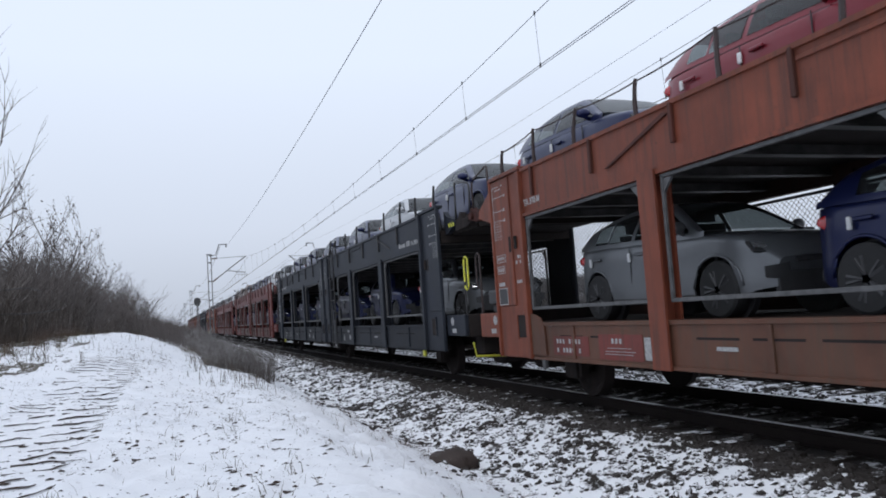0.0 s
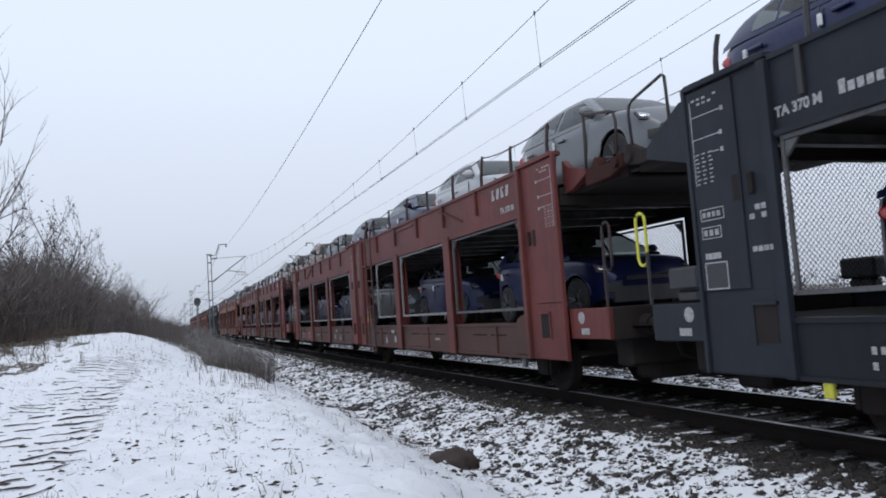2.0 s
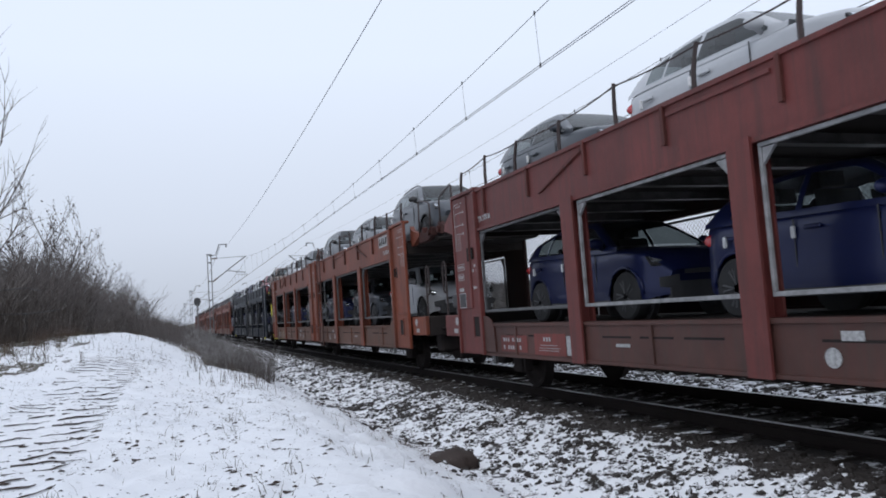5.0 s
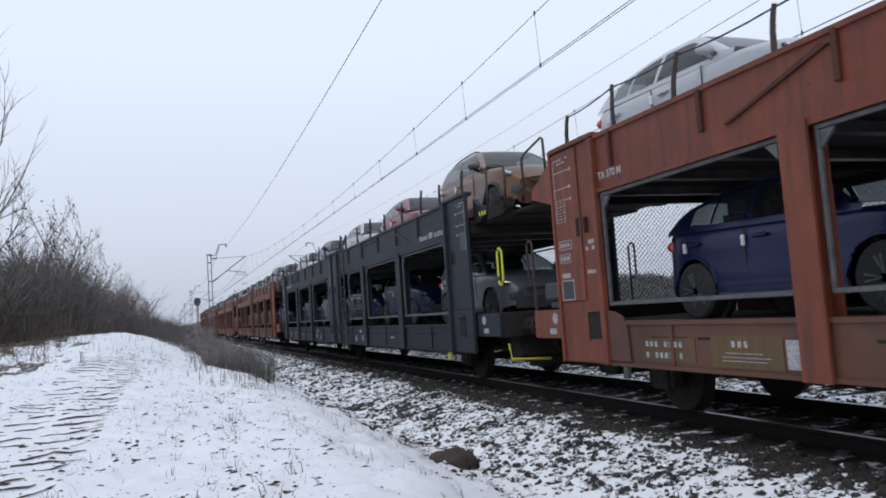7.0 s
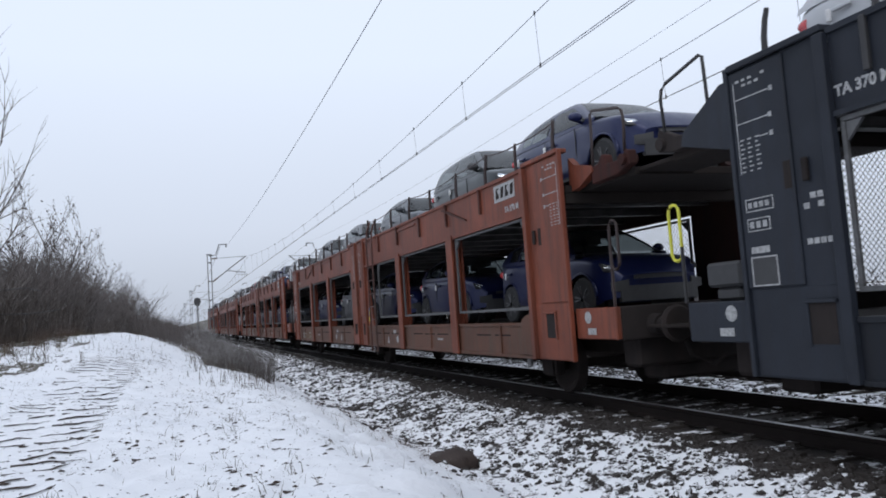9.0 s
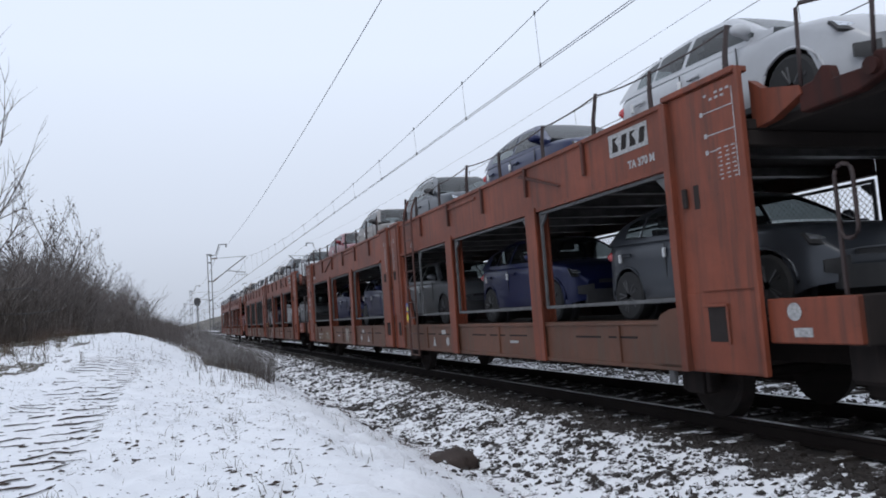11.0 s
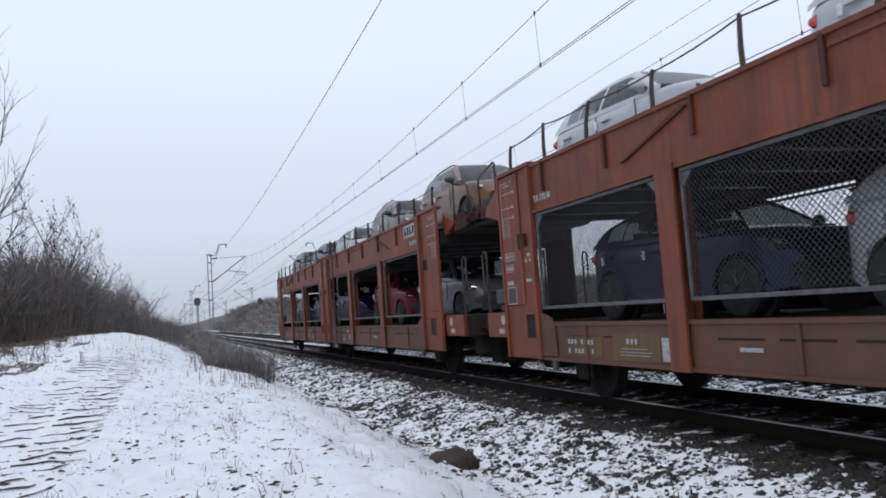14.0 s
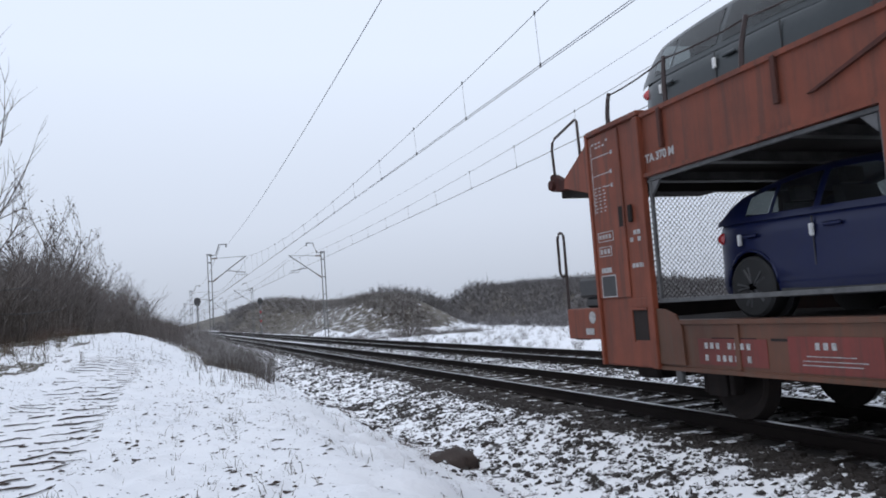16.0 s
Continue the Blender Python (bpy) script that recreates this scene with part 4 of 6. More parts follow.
def build_car(kind, color_name, paint, label):
    L, W, H, hood, belt, g0, r0, r1, g1 = KINDS[kind]
    car = empty("car", label, "car", "new cars on the train")
    ar, af, arch = 0.7, L - 0.8, WHEEL_R + 0.06
    hw = W / 2

    def half_w(a):
        u = abs(2 * a / L - 1)
        return hw * (1 - 0.16 * u ** 7 - 0.02 * u ** 2)

    def z_low(a):
        z = 0.21 + 0.1 * step(L - 0.5, L, a) + 0.12 * step(0.4, 0, a)
        for c in (ar, af):
            if abs(a - c) < arch:
                z = max(z, WHEEL_R + math.sqrt(arch * arch - (a - c) ** 2) - 0.005)
        return z

    def waist(a):
        return belt + (0.05 - 0.09 * a / g1 if kind == "hatchback" else 0.02 - 0.04 * a / g1)

    def bow(x, a):
        """How far the corners of nose and tail are drawn back."""
        return (abs(x) / hw) ** 2.2 * (0.2 * step(L - 0.75, L, a) - 0.1 * step(0.5, 0, a))

    def z_top(a):
        if a > g1:
            t = (a - g1) / (L - g1)
            return hood - 0.13 * t - 0.22 * max(0, t - 0.72) ** 1.5 / 0.15
        return waist(a) + (hood - waist(a)) * step(r1, g1, a) - 0.02 * step(0.3, 0, a)

    def z_roof(a):
        peak = r0 + 0.62 * (r1 - r0)
        drop = 0.13 if kind == "hatchback" else 0.07
        top = H - (drop * ((peak - a) / (peak - r0)) ** 2 if a < peak else 0.035 * ((a - peak) / (r1 - peak)) ** 2)
        if a < r0:
            t = (a - g0) / (r0 - g0)
            return waist(a) - 0.02 + (H - drop - waist(a) + 0.02) * math.sin(max(0, t) * math.pi / 2) ** 0.85
        if a > r1:
            t = (a - r1) / (g1 - r1)
            return H - 0.035 + (hood - 0.03 + 0.035 - H) * t ** 1.18
        return top

    stations = sorted(set([0.0, 0.02, 0.06, 0.14, 0.25] + [c + arch * s for c in (ar, af) for s in (-1.001, -0.98, -0.85, -0.6, -0.3, 0, 0.3, 0.6, 0.85, 0.98, 1.001)] + [1.4, 1.7, 2.0, 2.3, 2.6, L - 0.3, L - 0.18, L - 0.08, L - 0.025, L]))
    verts, faces = [], []
    rows = 8
    for a in stations:
        lo, hi, w = z_low(a), z_top(a), half_w(a)
        end = 1 - 0.1 * step(0.12, 0, a) - 0.12 * step(L - 0.16, L, a)
        sec = []
        for k in range(rows):
            t = k / (rows - 1)
            z = lo + (hi - 0.06 - lo) * t
            u = (z - 0.2) / (belt - 0.2)
            x = w * end * (0.95 + 0.05 * math.sin(math.pi * min(1, u * 0.95 + 0.1)) + 0.012 * math.sin(u * 9))
            sec.append((x, z))
        xs = sec[-1][0]
        sec += [(xs * 0.97, hi - 0.02), (xs * 0.9, hi), (xs * 0.5, hi + 0.025), (0, hi + 0.03)]
        y = L / 2 - a
        verts += [(x, y + bow(x, a), z) for x, z in sec] + [(-x, y + bow(x, a), z) for x, z in sec[-2::-1]]
    m = 2 * (rows + 4) - 1
    for j in range(len(stations) - 1):
        for i in range(m - 1):
            faces.append((j * m + i, j * m + i + 1, j * m + m + i + 1, j * m + m + i))
    n_ = len(stations) - 1
    faces.append(tuple(range(m)))
    faces.append(tuple(n_ * m + i for i in range(m - 1, -1, -1)))
    body = mesh_of("body", verts, faces, paint, car)
    smooth(body, 40)

    def side_x(a, z):
        w = half_w(a) * 0.955
        b = z_top(a) - 0.02
        v = max(0.0, (z - b) / max(0.05, H - b))
        return w - 0.27 * v ** 1.25 * min(1, H / 1.5)

    # cabin core: the dark inside and pillars; roof skin in body colour
    mid = (r0 + r1) / 2 + 0.2
    panes = ((r0 + 0.02, r0 + 0.36), (r0 + 0.41, mid - 0.03), (mid + 0.05, g1 - 0.28))
    screens = ((r1 + 0.07, g1 - 0.1), (g0 + 0.09, r0 - 0.05))
    cs = {g0 + (r0 - g0) * t for t in (0, 0.15, 0.6, 1)} | {r0 + (r1 - r0) * t for t in (0.5, 1)} | {g1}
    for a0, a1 in panes + screens:
        cs |= {a0 + (a1 - a0) * t for t in (0, 0.33, 0.67, 1)}
    cs = sorted(cs)

    def cabin_shell():
        """Roof, pillars and frames, open where the glass sits."""
        verts, faces = [], []
        for a in cs:
            zr, b = z_roof(a), z_top(a)
            zw = b + 0.035
            zt = max(zw + 0.002, zr - 0.085)
            ze = max(zt + 0.002, zr - 0.035)
            sec = [(side_x(a, z), z) for z in (b - 0.03, zw, (zw + zt) / 2, zt, ze)]
            xe = sec[-1][0]
            sec += [(xe - 0.045, max(zr - 0.008, ze + 0.002)), (xe - 0.09, max(zr, ze + 0.003)), (xe * 0.5, max(zr + 0.012, ze + 0.004)), (0, max(zr + 0.018, ze + 0.005))]
            verts += [(x, L / 2 - a, z) for x, z in sec] + [(-x, L / 2 - a, z) for x, z in sec[-2::-1]]
        m = 17
        for j in range(len(cs) - 1):
            a = (cs[j] + cs[j + 1]) / 2
            in_pane = any(p < a < q for p, q in panes)
            in_screen = any(p < a < q for p, q in screens)
            for i in range(m - 1):
                if in_pane and (i in (1, 2) or i in (13, 14)) or in_screen and 6 <= i <= 9:
                    continue
                faces.append((j * m + i, j * m + i + 1, j * m + m + i + 1, j * m + m + i))
        return smooth(mesh_of("cabin", verts, faces, paint, car), 50)

    cabin_shell()
    # seats and fascia behind the glass
    bm = bmesh.new()
    for sx in (-1, 1):
        for a, tall in ((r1 - 0.35, 0.12), (r0 + 0.55, 0.05)):
            y = L / 2 - a
            slab(bm, [(y + 0.12, 0.55), (y - 0.06, 0.55), (y + 0.1, belt + 0.1 + tall), (y + 0.2, belt + 0.1 + tall)], sx * 0.14, sx * 0.6)
            slab(bm, [(y + 0.13, belt + 0.13 + tall), (y + 0.22, belt + 0.13 + tall), (y + 0.23, belt + 0.28 + tall), (y + 0.15, belt + 0.28 + tall)], sx * 0.25, sx * 0.48)
    box(bm, -hw + 0.2, hw - 0.2, L / 2 - g1 + 0.02, L / 2 - g1 + 0.55, 0.6, hood - 0.06, 0.03)
    tagged(part("interior", bm, TRIM, car, "dark seats and fascia"), kind="stuff")

    def side_glass(a0, a1, sx):
        verts, faces, rows_ = [], [], 5
        n = 8
        for i in range(n + 1):
            a = a0 + (a1 - a0) * i / n
            zb, zt = z_top(a) + 0.035, max(z_top(a) + 0.05, z_roof(a) - 0.085)
            for k in range(rows_):
                z = zb + (zt - zb) * k / (rows_ - 1)
                verts.append((sx * (side_x(a, z) + 0.007), L / 2 - a, z))
        for i in range(n):
            for k in range(rows_ - 1):
                q = (i * rows_ + k, i * rows_ + k + 1, (i + 1) * rows_ + k + 1, (i + 1) * rows_ + k)
                faces.append(q if sx < 0 else q[::-1])
        return smooth(mesh_of("side_window", verts, faces, GLASS, car))

    for sx in (-1, 1):
        for a0, a1 in panes:
            side_glass(a0, a1, sx)

    def across(a0, a1, name):
        verts, faces, cols, n = [], [], 9, 8
        for i in range(n + 1):
            a = a0 + (a1 - a0) * i / n
            z = z_roof(a)
            xe = side_x(a, z - 0.035) - 0.09
            for k in range(cols):
                t = 2 * k / (cols - 1) - 1
                verts.append((xe * t, L / 2 - a, z + 0.02 - 0.016 * abs(t) ** 2))
        for i in range(n):
            for k in range(cols - 1):
                faces.append((i * cols + k, i * cols + k + 1, (i + 1) * cols + k + 1, (i + 1) * cols + k))
        return smooth(mesh_of(name, verts, faces, GLASS, car))

    across(*screens[0], "windscreen")
    across(*screens[1], "rear_window")
    # wheels
    made, liner = None, bmesh.new()
    for sx in (-1, 1):
        for a in (ar, af):
            m4 = pose(sx * (hw - 0.115), L / 2 - a, WHEEL_R, 0, 0, 0 if sx < 0 else 180)
            if made is None:
                t, r = build_wheel(WHEEL_R)
                tyre = smooth(part("wheel", t, TYRE, car, "black tyre on a dull alloy rim"), 40)
                rim = smooth(part("rim", r, RIM, tyre), 40)
                made = (tyre, rim)
                tyre.matrix_basis = m4
            else:
                o = shared("wheel", made[0], car, m4)
                shared("rim", made[1], o)
            # wheel-arch lip
            bm = bmesh.new()
            pts = [(sx * (half_w(a + arch * math.cos(q)) * 0.985 + 0.004), L / 2 - (a + arch * math.cos(q)), WHEEL_R + arch * math.sin(q)) for q in [math.pi * (0.02 + 0.96 * k / 12) for k in range(13)]]
            tube(bm, pts, 0.034 if kind == "suv" else 0.018, 6)
            smooth(part("wheel_arch", bm, TRIM if kind == "suv" else paint, car))
            lathe(liner, [(sx * (hw - 0.3), arch - 0.01), (sx * (hw - 0.22), arch - 0.01)], 20, "x", (0, L / 2 - a, WHEEL_R))
        # mirror, handles, sill, lamps
        bm = bmesh.new()
        bmesh.ops.create_uvsphere(bm, u_segments=12, v_segments=8, radius=1, matrix=pose(sx * (hw + 0.05), L / 2 - (g1 - 0.34), belt + 0.08, 0, 0, sx * 12) @ Matrix.Diagonal((0.115, 0.06, 0.07, 1)))
        tube(bm, [(sx * (hw - 0.06), L / 2 - (g1 - 0.36), belt + 0.0), (sx * (hw + 0.06), L / 2 - (g1 - 0.35), belt + 0.05)], 0.03, 6)
        smooth(part("wing_mirror", bm, TRIM if kind != "hatchback" else paint, car))
        for a in (mid - 0.28 - 0.55, mid + 0.22) if sx < 0 else ():
            part("door_handle", boxes((sx * (hw - 0.01), sx * (hw + 0.025), L / 2 - a - 0.1, L / 2 - a + 0.1, belt - 0.17, belt - 0.13), bevel=0.01), paint, car)
        for a in (mid - 0.02, mid - 0.98) if sx < 0 else ():
            part("edge_guard", boxes((sx * (hw - 0.012), sx * (hw + 0.022), L / 2 - a - 0.025, L / 2 - a + 0.025, belt - 0.24, belt - 0.12), bevel=0.01), GUARD, car, "white foam door guard")
        if sx < 0:
            part("sill_trim", boxes((sx * (hw * 0.93), sx * (hw * 0.985), L / 2 - af + arch, L / 2 - ar - arch, 0.2, 0.33), bevel=0.02), TRIM, car)
        bm = bmesh.new()
        bmesh.ops.create_uvsphere(bm, u_segments=12, v_segments=8, radius=1, matrix=pose(sx * hw * 0.82, L / 2 - 0.285, belt - 0.13, 0, 0, sx * 50) @ Matrix.Diagonal((0.14, 0.04, 0.08, 1)))
        smooth(part("tail_light", bm, TAIL, car, "red tail light"))
    tagged(part("arch_liner", liner, TRIM, car), kind="stuff")

    def along_at(z):
        a = L
        while a > L - 0.7 and z_top(a) - 0.03 < z:
            a -= 0.01
        return a

    def nose_band(name, half, z0, z1, mat, proud=0.012, lift=0.0):
        """A strip that follows the curve of the nose."""
        bm = bmesh.new()
        rows_ = []
        for k in range(11):
            x = half * (2 * k / 10 - 1)
            ring = []
            for z, p in ((z0, proud), (z1, proud), (z1, -0.06), (z0, -0.06)):
                zz = z + lift * (abs(x) / half) ** 2
                a = along_at(zz)
                ring.append(bm.verts.new((x, L / 2 - a - p + bow(x, a), zz)))
            rows_.append(ring)
        for u, v in zip(rows_, rows_[1:]):
            for i in range(4):
                bm.faces.new((u[i], u[(i + 1) % 4], v[(i + 1) % 4], v[i]))
        bm.faces.new(rows_[0])
        bm.faces.new(rows_[-1][::-1])
        bmesh.ops.recalc_face_normals(bm, faces=bm.faces)
        return part(name, bm, mat, car)

    def lamp_patch(name, sx, x0, x1, z0, z1, up, mat, proud, label=""):
        """A lamp glass lying in the skin of the nose, swept up towards the side."""
        bm = bmesh.new()
        grid = []
        for i in range(7):
            x = hw * (x0 + (x1 - x0) * i / 6)
            col = []
            for k in range(4):
                z = z0 + (z1 - z0) * k / 3 * (1 - 0.35 * i / 6) + up * (i / 6) ** 1.3
                a = along_at(z)
                col.append(bm.verts.new((sx * x, L / 2 - a - proud * (0.4 if k in (0, 3) or i in (0, 6) else 1) + bow(x, a), z)))
            grid.append(col)
        for u, v in zip(grid, grid[1:]):
            for k in range(3):
                bm.faces.new((u[k], u[k + 1], v[k + 1], v[k]))
        bmesh.ops.recalc_face_normals(bm, faces=bm.faces)
        bmesh.ops.solidify(bm, geom=bm.faces[:], thickness=0.03)
        return smooth(part(name, bm, mat, car, label), 50)

    for sx in (-1, 1):
        lamp_patch("headlight_housing", sx, 0.44, 0.92, hood - 0.32, hood - 0.15, 0.06, TRIM, 0.012)
        lamp_patch("headlight", sx, 0.49, 0.89, hood - 0.275, hood - 0.175, 0.055, LENS, 0.026, "clear glass headlight")
        lamp_patch("fog_lamp_recess", sx, 0.6, 0.88, 0.38, 0.56, 0.03, TRIM, 0.012)
    nose_band("grille", 0.43, hood - 0.4, hood - 0.17, TRIM)
    nose_band("grille_bar", 0.38, hood - 0.225, hood - 0.2, RIM, 0.02, 0.02)
    nose_band("badge", 0.07, hood - 0.28, hood - 0.16, RIM, 0.026)
    nose_band("lower_intake", 0.64, 0.25, 0.47, TRIM)
    bm = boxes((-0.62, 0.62, L / 2 - 0.08, L / 2 + 0.012, 0.3, 0.45), bevel=0.03)
    part("rear_bumper_trim", bm, TRIM, car)
    for a in (mid - 0.02, mid + 0.92):
        part("seam", boxes((-hw * 0.9965, -hw * 0.985, L / 2 - a - 0.006, L / 2 - a + 0.006, 0.36, belt - 0.05)), TRIM, car)
    if kind == "suv":
        for sx in (-1, 1):
            bm = bmesh.new()
            tube(bm, [(sx * (side_x(q, z_roof(q)) - 0.05), L / 2 - q, z_roof(q) + (0.0 if i in (0, 6) else 0.035)) for i, q in enumerate([r0 + 0.05 + (r1 - r0 - 0.1) * k / 6 for k in range(7)])], 0.016, 6)
            smooth(part("roof_rail", bm, TRIM, car))
    return car


CHALK = plain("pale_spray_paint", (0.3, 0.28, 0.26), 0.8)
GUARD = plain("white_foam", (0.7, 0.7, 0.7), 0.8)
COLORS = {
    "blue": ((0.004, 0.009, 0.055), 0.35, "dark blue"), "white": ((0.42, 0.43, 0.45), 0.0, "white"), "silver": ((0.15, 0.158, 0.168), 0.4, "silver"),
    "grey": ((0.055, 0.061, 0.072), 0.4, "dark grey"), "green": ((0.03, 0.036, 0.039), 0.35, "grey-green"), "brown": ((0.14, 0.068, 0.034), 0.5, "copper brown"),
    "beige": ((0.135, 0.11, 0.092), 0.35, "grey-beige"), "red": ((0.17, 0.01, 0.02), 0.25, "dark red"),
}
PAINTS = {(c, f): (car_paint(c + ("_frosted_lacquer" if f else "_lacquer"), v[0], v[1], f), v[2]) for c, v in COLORS.items() for f in (True, False)}
WORDS = {"hatchback": "small hatchback", "suv": "off-roader with roof rails", "van": "tall family van"}
UPPER_Z, LOWER_Z = 2.96, 1.08

# the train from its tail forwards: wagon colour, then cars as (tail of the car from the tail of the wagon, kind, colour)
TRAIN = [
    ("orange", [(-0.48, "van", "green"), (-6.18, "hatchback", "blue"), (-10.95, "hatchback", "white"), (-16.18, "suv", "beige"), (-21.05, "suv", "brown")],
     [(-1.5, "hatchback", "blue"), (-6.0, "hatchback", "blue"), (-10.6, "hatchback", "blue"), (-15.9, "hatchback", "red"), (-20.3, "hatchback", "silver")]),
    ("orange", [(-0.82, "hatchback", "white"), (-5.9, "hatchback", "white"), (-10.95, "suv", "beige"), (-15.67, "suv", "grey"), (-20.53, "hatchback", "white")],
     [(-1.6, "hatchback", "blue"), (-6.0, "hatchback", "white"), (-10.6, "hatchback", "blue"), (-15.2, "hatchback", "white"), (-20.0, "hatchback", "silver")]),
    ("orange", [(-0.89, "hatchback", "red"), (-5.9, "suv", "beige"), (-11.03, "suv", "grey"), (-16.33, "hatchback", "blue"), (-21.05, "hatchback", "white")],
     [(-1.6, "hatchback", "blue"), (-6.0, "hatchback", "blue"), (-10.7, "hatchback", "silver"), (-15.8, "hatchback", "blue"), (-20.4, "hatchback", "grey")]),
    ("orange", [(-2.2, "hatchback", "grey"), (-7.0, "hatchback", "grey"), (-12.1, "hatchback", "grey"), (-16.8, "van", "green"), (-21.13, "hatchback", "blue")],
     [(-1.6, "hatchback", "blue"), (-6.2, "hatchback", "grey"), (-10.8, "hatchback", "blue"), (-15.4, "hatchback", "blue"), (-20.2, "hatchback", "blue")]),
    ("grey", [(-0.4, "hatchback", "white"), (-5.49, "hatchback", "blue"), (-10.73, "hatchback", "white"), (-15.68, "hatchback", "red"), (-20.74, "suv", "brown")],
     [(-1.6, "hatchback", "blue"), (-6.0, "hatchback", "silver"), (-10.7, "hatchback", "blue"), (-15.4, "hatchback", "blue"), (-20.3, "hatchback", "silver")]),
    ("orange", [(-0.33, "hatchback", "white"), (-5.34, "hatchback", "grey"), (-10.77, "van", "grey"), (-15.8, "hatchback", "silver"), (-20.7, "suv", "grey")],
     [(-1.6, "hatchback", "blue"), (-6.2, "hatchback", "silver"), (-10.8, "hatchback", "blue"), (-15.4, "hatchback", "grey"), (-20.0, "hatchback", "white")]),
    ("red", [(-0.8, "hatchback", "grey"), (-5.0, "hatchback", "white"), (-9.1, "hatchback", "grey"), (-13.2, "hatchback", "white"), (-17.28, "suv", "beige"), (-21.53, "suv", "brown")],
     [(-1.6, "hatchback", "blue"), (-6.2, "hatchback", "blue"), (-10.8, "hatchback", "grey"), (-15.9, "hatchback", "blue"), (-20.5, "hatchback", "silver")]),
    ("red", [(0.12, "suv", "brown"), (-4.07, "hatchback", "grey"), (-8.53, "hatchback", "blue"), (-12.98, "hatchback", "blue"), (-17.05, "hatchback", "white"), (-21.6, "hatchback", "silver")],
     [(-1.6, "hatchback", "blue"), (-6.2, "hatchback", "blue"), (-10.8, "hatchback", "silver"), (-15.4, "hatchback", "blue"), (-20.2, "hatchback", "blue")]),
    ("grey", [(0.02, "hatchback", "blue"), (-4.08, "hatchback", "blue"), (-8.46, "hatchback", "blue"), (-12.95, "hatchback", "blue"), (-17.18, "hatchback", "white"), (-21.66, "hatchback", "blue")],
     [(-1.6, "hatchback", "blue"), (-6.2, "hatchback", "blue"), (-10.7, "hatchback", "blue"), (-15.4, "hatchback", "blue"), (-20.3, "hatchback", "silver")]),
    ("orange", [(0.18, "hatchback", "blue"), (-4.0, "hatchback", "red"), (-8.4, "hatchback", "grey"), (-13.0, "hatchback", "white"), (-18.0, "hatchback", "blue")],
     [(-1.6, "hatchback", "silver"), (-6.0, "hatchback", "blue"), (-10.8, "hatchback", "silver"), (-15.4, "hatchback", "blue")]),
]
FIRST_TAIL, SPEED, BRAKE = 254.085, 15.898, 0.0667
LABELS = {"orange": "weathered orange double-deck car transporter wagon", "red": "red-oxide double-deck car transporter wagon", "grey": "blue-grey double-deck car transporter wagon"}
SLACK = (0, 0.0, 0.18, 0.2, -0.03, -0.17, -0.25, -0.35, -0.11, 0.29)  # uneven gaps at the couplings
MOVING, AXLES = [], []


def build_train():
    wagons, cars = {}, {}
    for k, (color, upper, lower) in enumerate(TRAIN):
        tail = FIRST_TAIL - PITCH * k + SLACK[k]
        if color in wagons:
            w = copy_thing(wagons[color], pose(TRACK_X[0], tail, 0))
        else:
            w = wagons[color] = build_wagon(color, LABELS[color])
            w.matrix_basis = pose(TRACK_X[0], tail, 0)
        MOVING.append(w)
        if 0 < k < 6 and color == "orange":
            for girder in w.children:
                for field in girder.children:
                    if field.name.startswith("data_field"):
                        field.data = field.data.copy()
                        field.data.materials[0] = OCHRE
        if k == 1:
            for a, b in ((-1.25, -4.11), (-4.58, -7.38), (-7.85, -10.83)):
                mesh_of("wire_netting", *wire_panel(b, a, 1.36, 2.64, -1.475, 0.064, 0.003), WIRE, w)
        if k == 2:
            for j, (y0, wide, z0, tall) in enumerate(((-6.3, 0.14, 0.66, 0.4), (-6.42, 0.1, 0.7, 0.3), (-6.52, 0.12, 0.64, 0.42), (-6.66, 0.16, 0.76, 0.3), (-6.36, 0.2, 0.62, 0.2), (-6.58, 0.14, 0.6, 0.22))):
                bm = bmesh.new()
                tube(bm, [(-1.5, y0 - wide * (0.5 + 0.5 * math.sin(a * (1.0 + 0.2 * j))), z0 + tall * (0.5 - 0.5 * math.cos(a))) for a in [0.35 * i for i in range(15)]], 0.011, 4)
                part("graffiti_stroke", bm, CHALK, w, "pale sprayed scrawl")
        if k:
            for sx in (-1, 1):
                part("bridge_plate", boxes((sx * 0.35, sx * 1.15, 0.9, 2.15, 2.89, 2.94), bevel=0.01), DECK, w)
                part("bridge_plate", boxes((sx * 0.4, sx * 1.1, 0.8, 2.2, 1.0, 1.04), bevel=0.01), DECK, w)
        AXLES.extend(o for o in w.children if o.name.startswith("wheelset"))
        for deck, z in ((upper, UPPER_Z), (lower, LOWER_Z)):
            for s, kind, c in deck:
                L = KINDS[kind][0]
                top = z == UPPER_Z
                at = pose(TRACK_X[0], tail + s + (0.35 if top else 0.28) - L / 2, z)
                if (kind, c, top) in cars:
                    o = copy_thing(cars[kind, c, top], at)
                else:
                    paint, word = PAINTS[c, top]
                    o = cars[kind, c, top] = build_car(kind, c, paint, word + " " + WORDS[kind] + (" with frost on it" if top else " in the lower deck"))
                    o.matrix_basis = at
                MOVING.append(o)


def run(t):
    return SPEED * t - BRAKE * t * t / 2


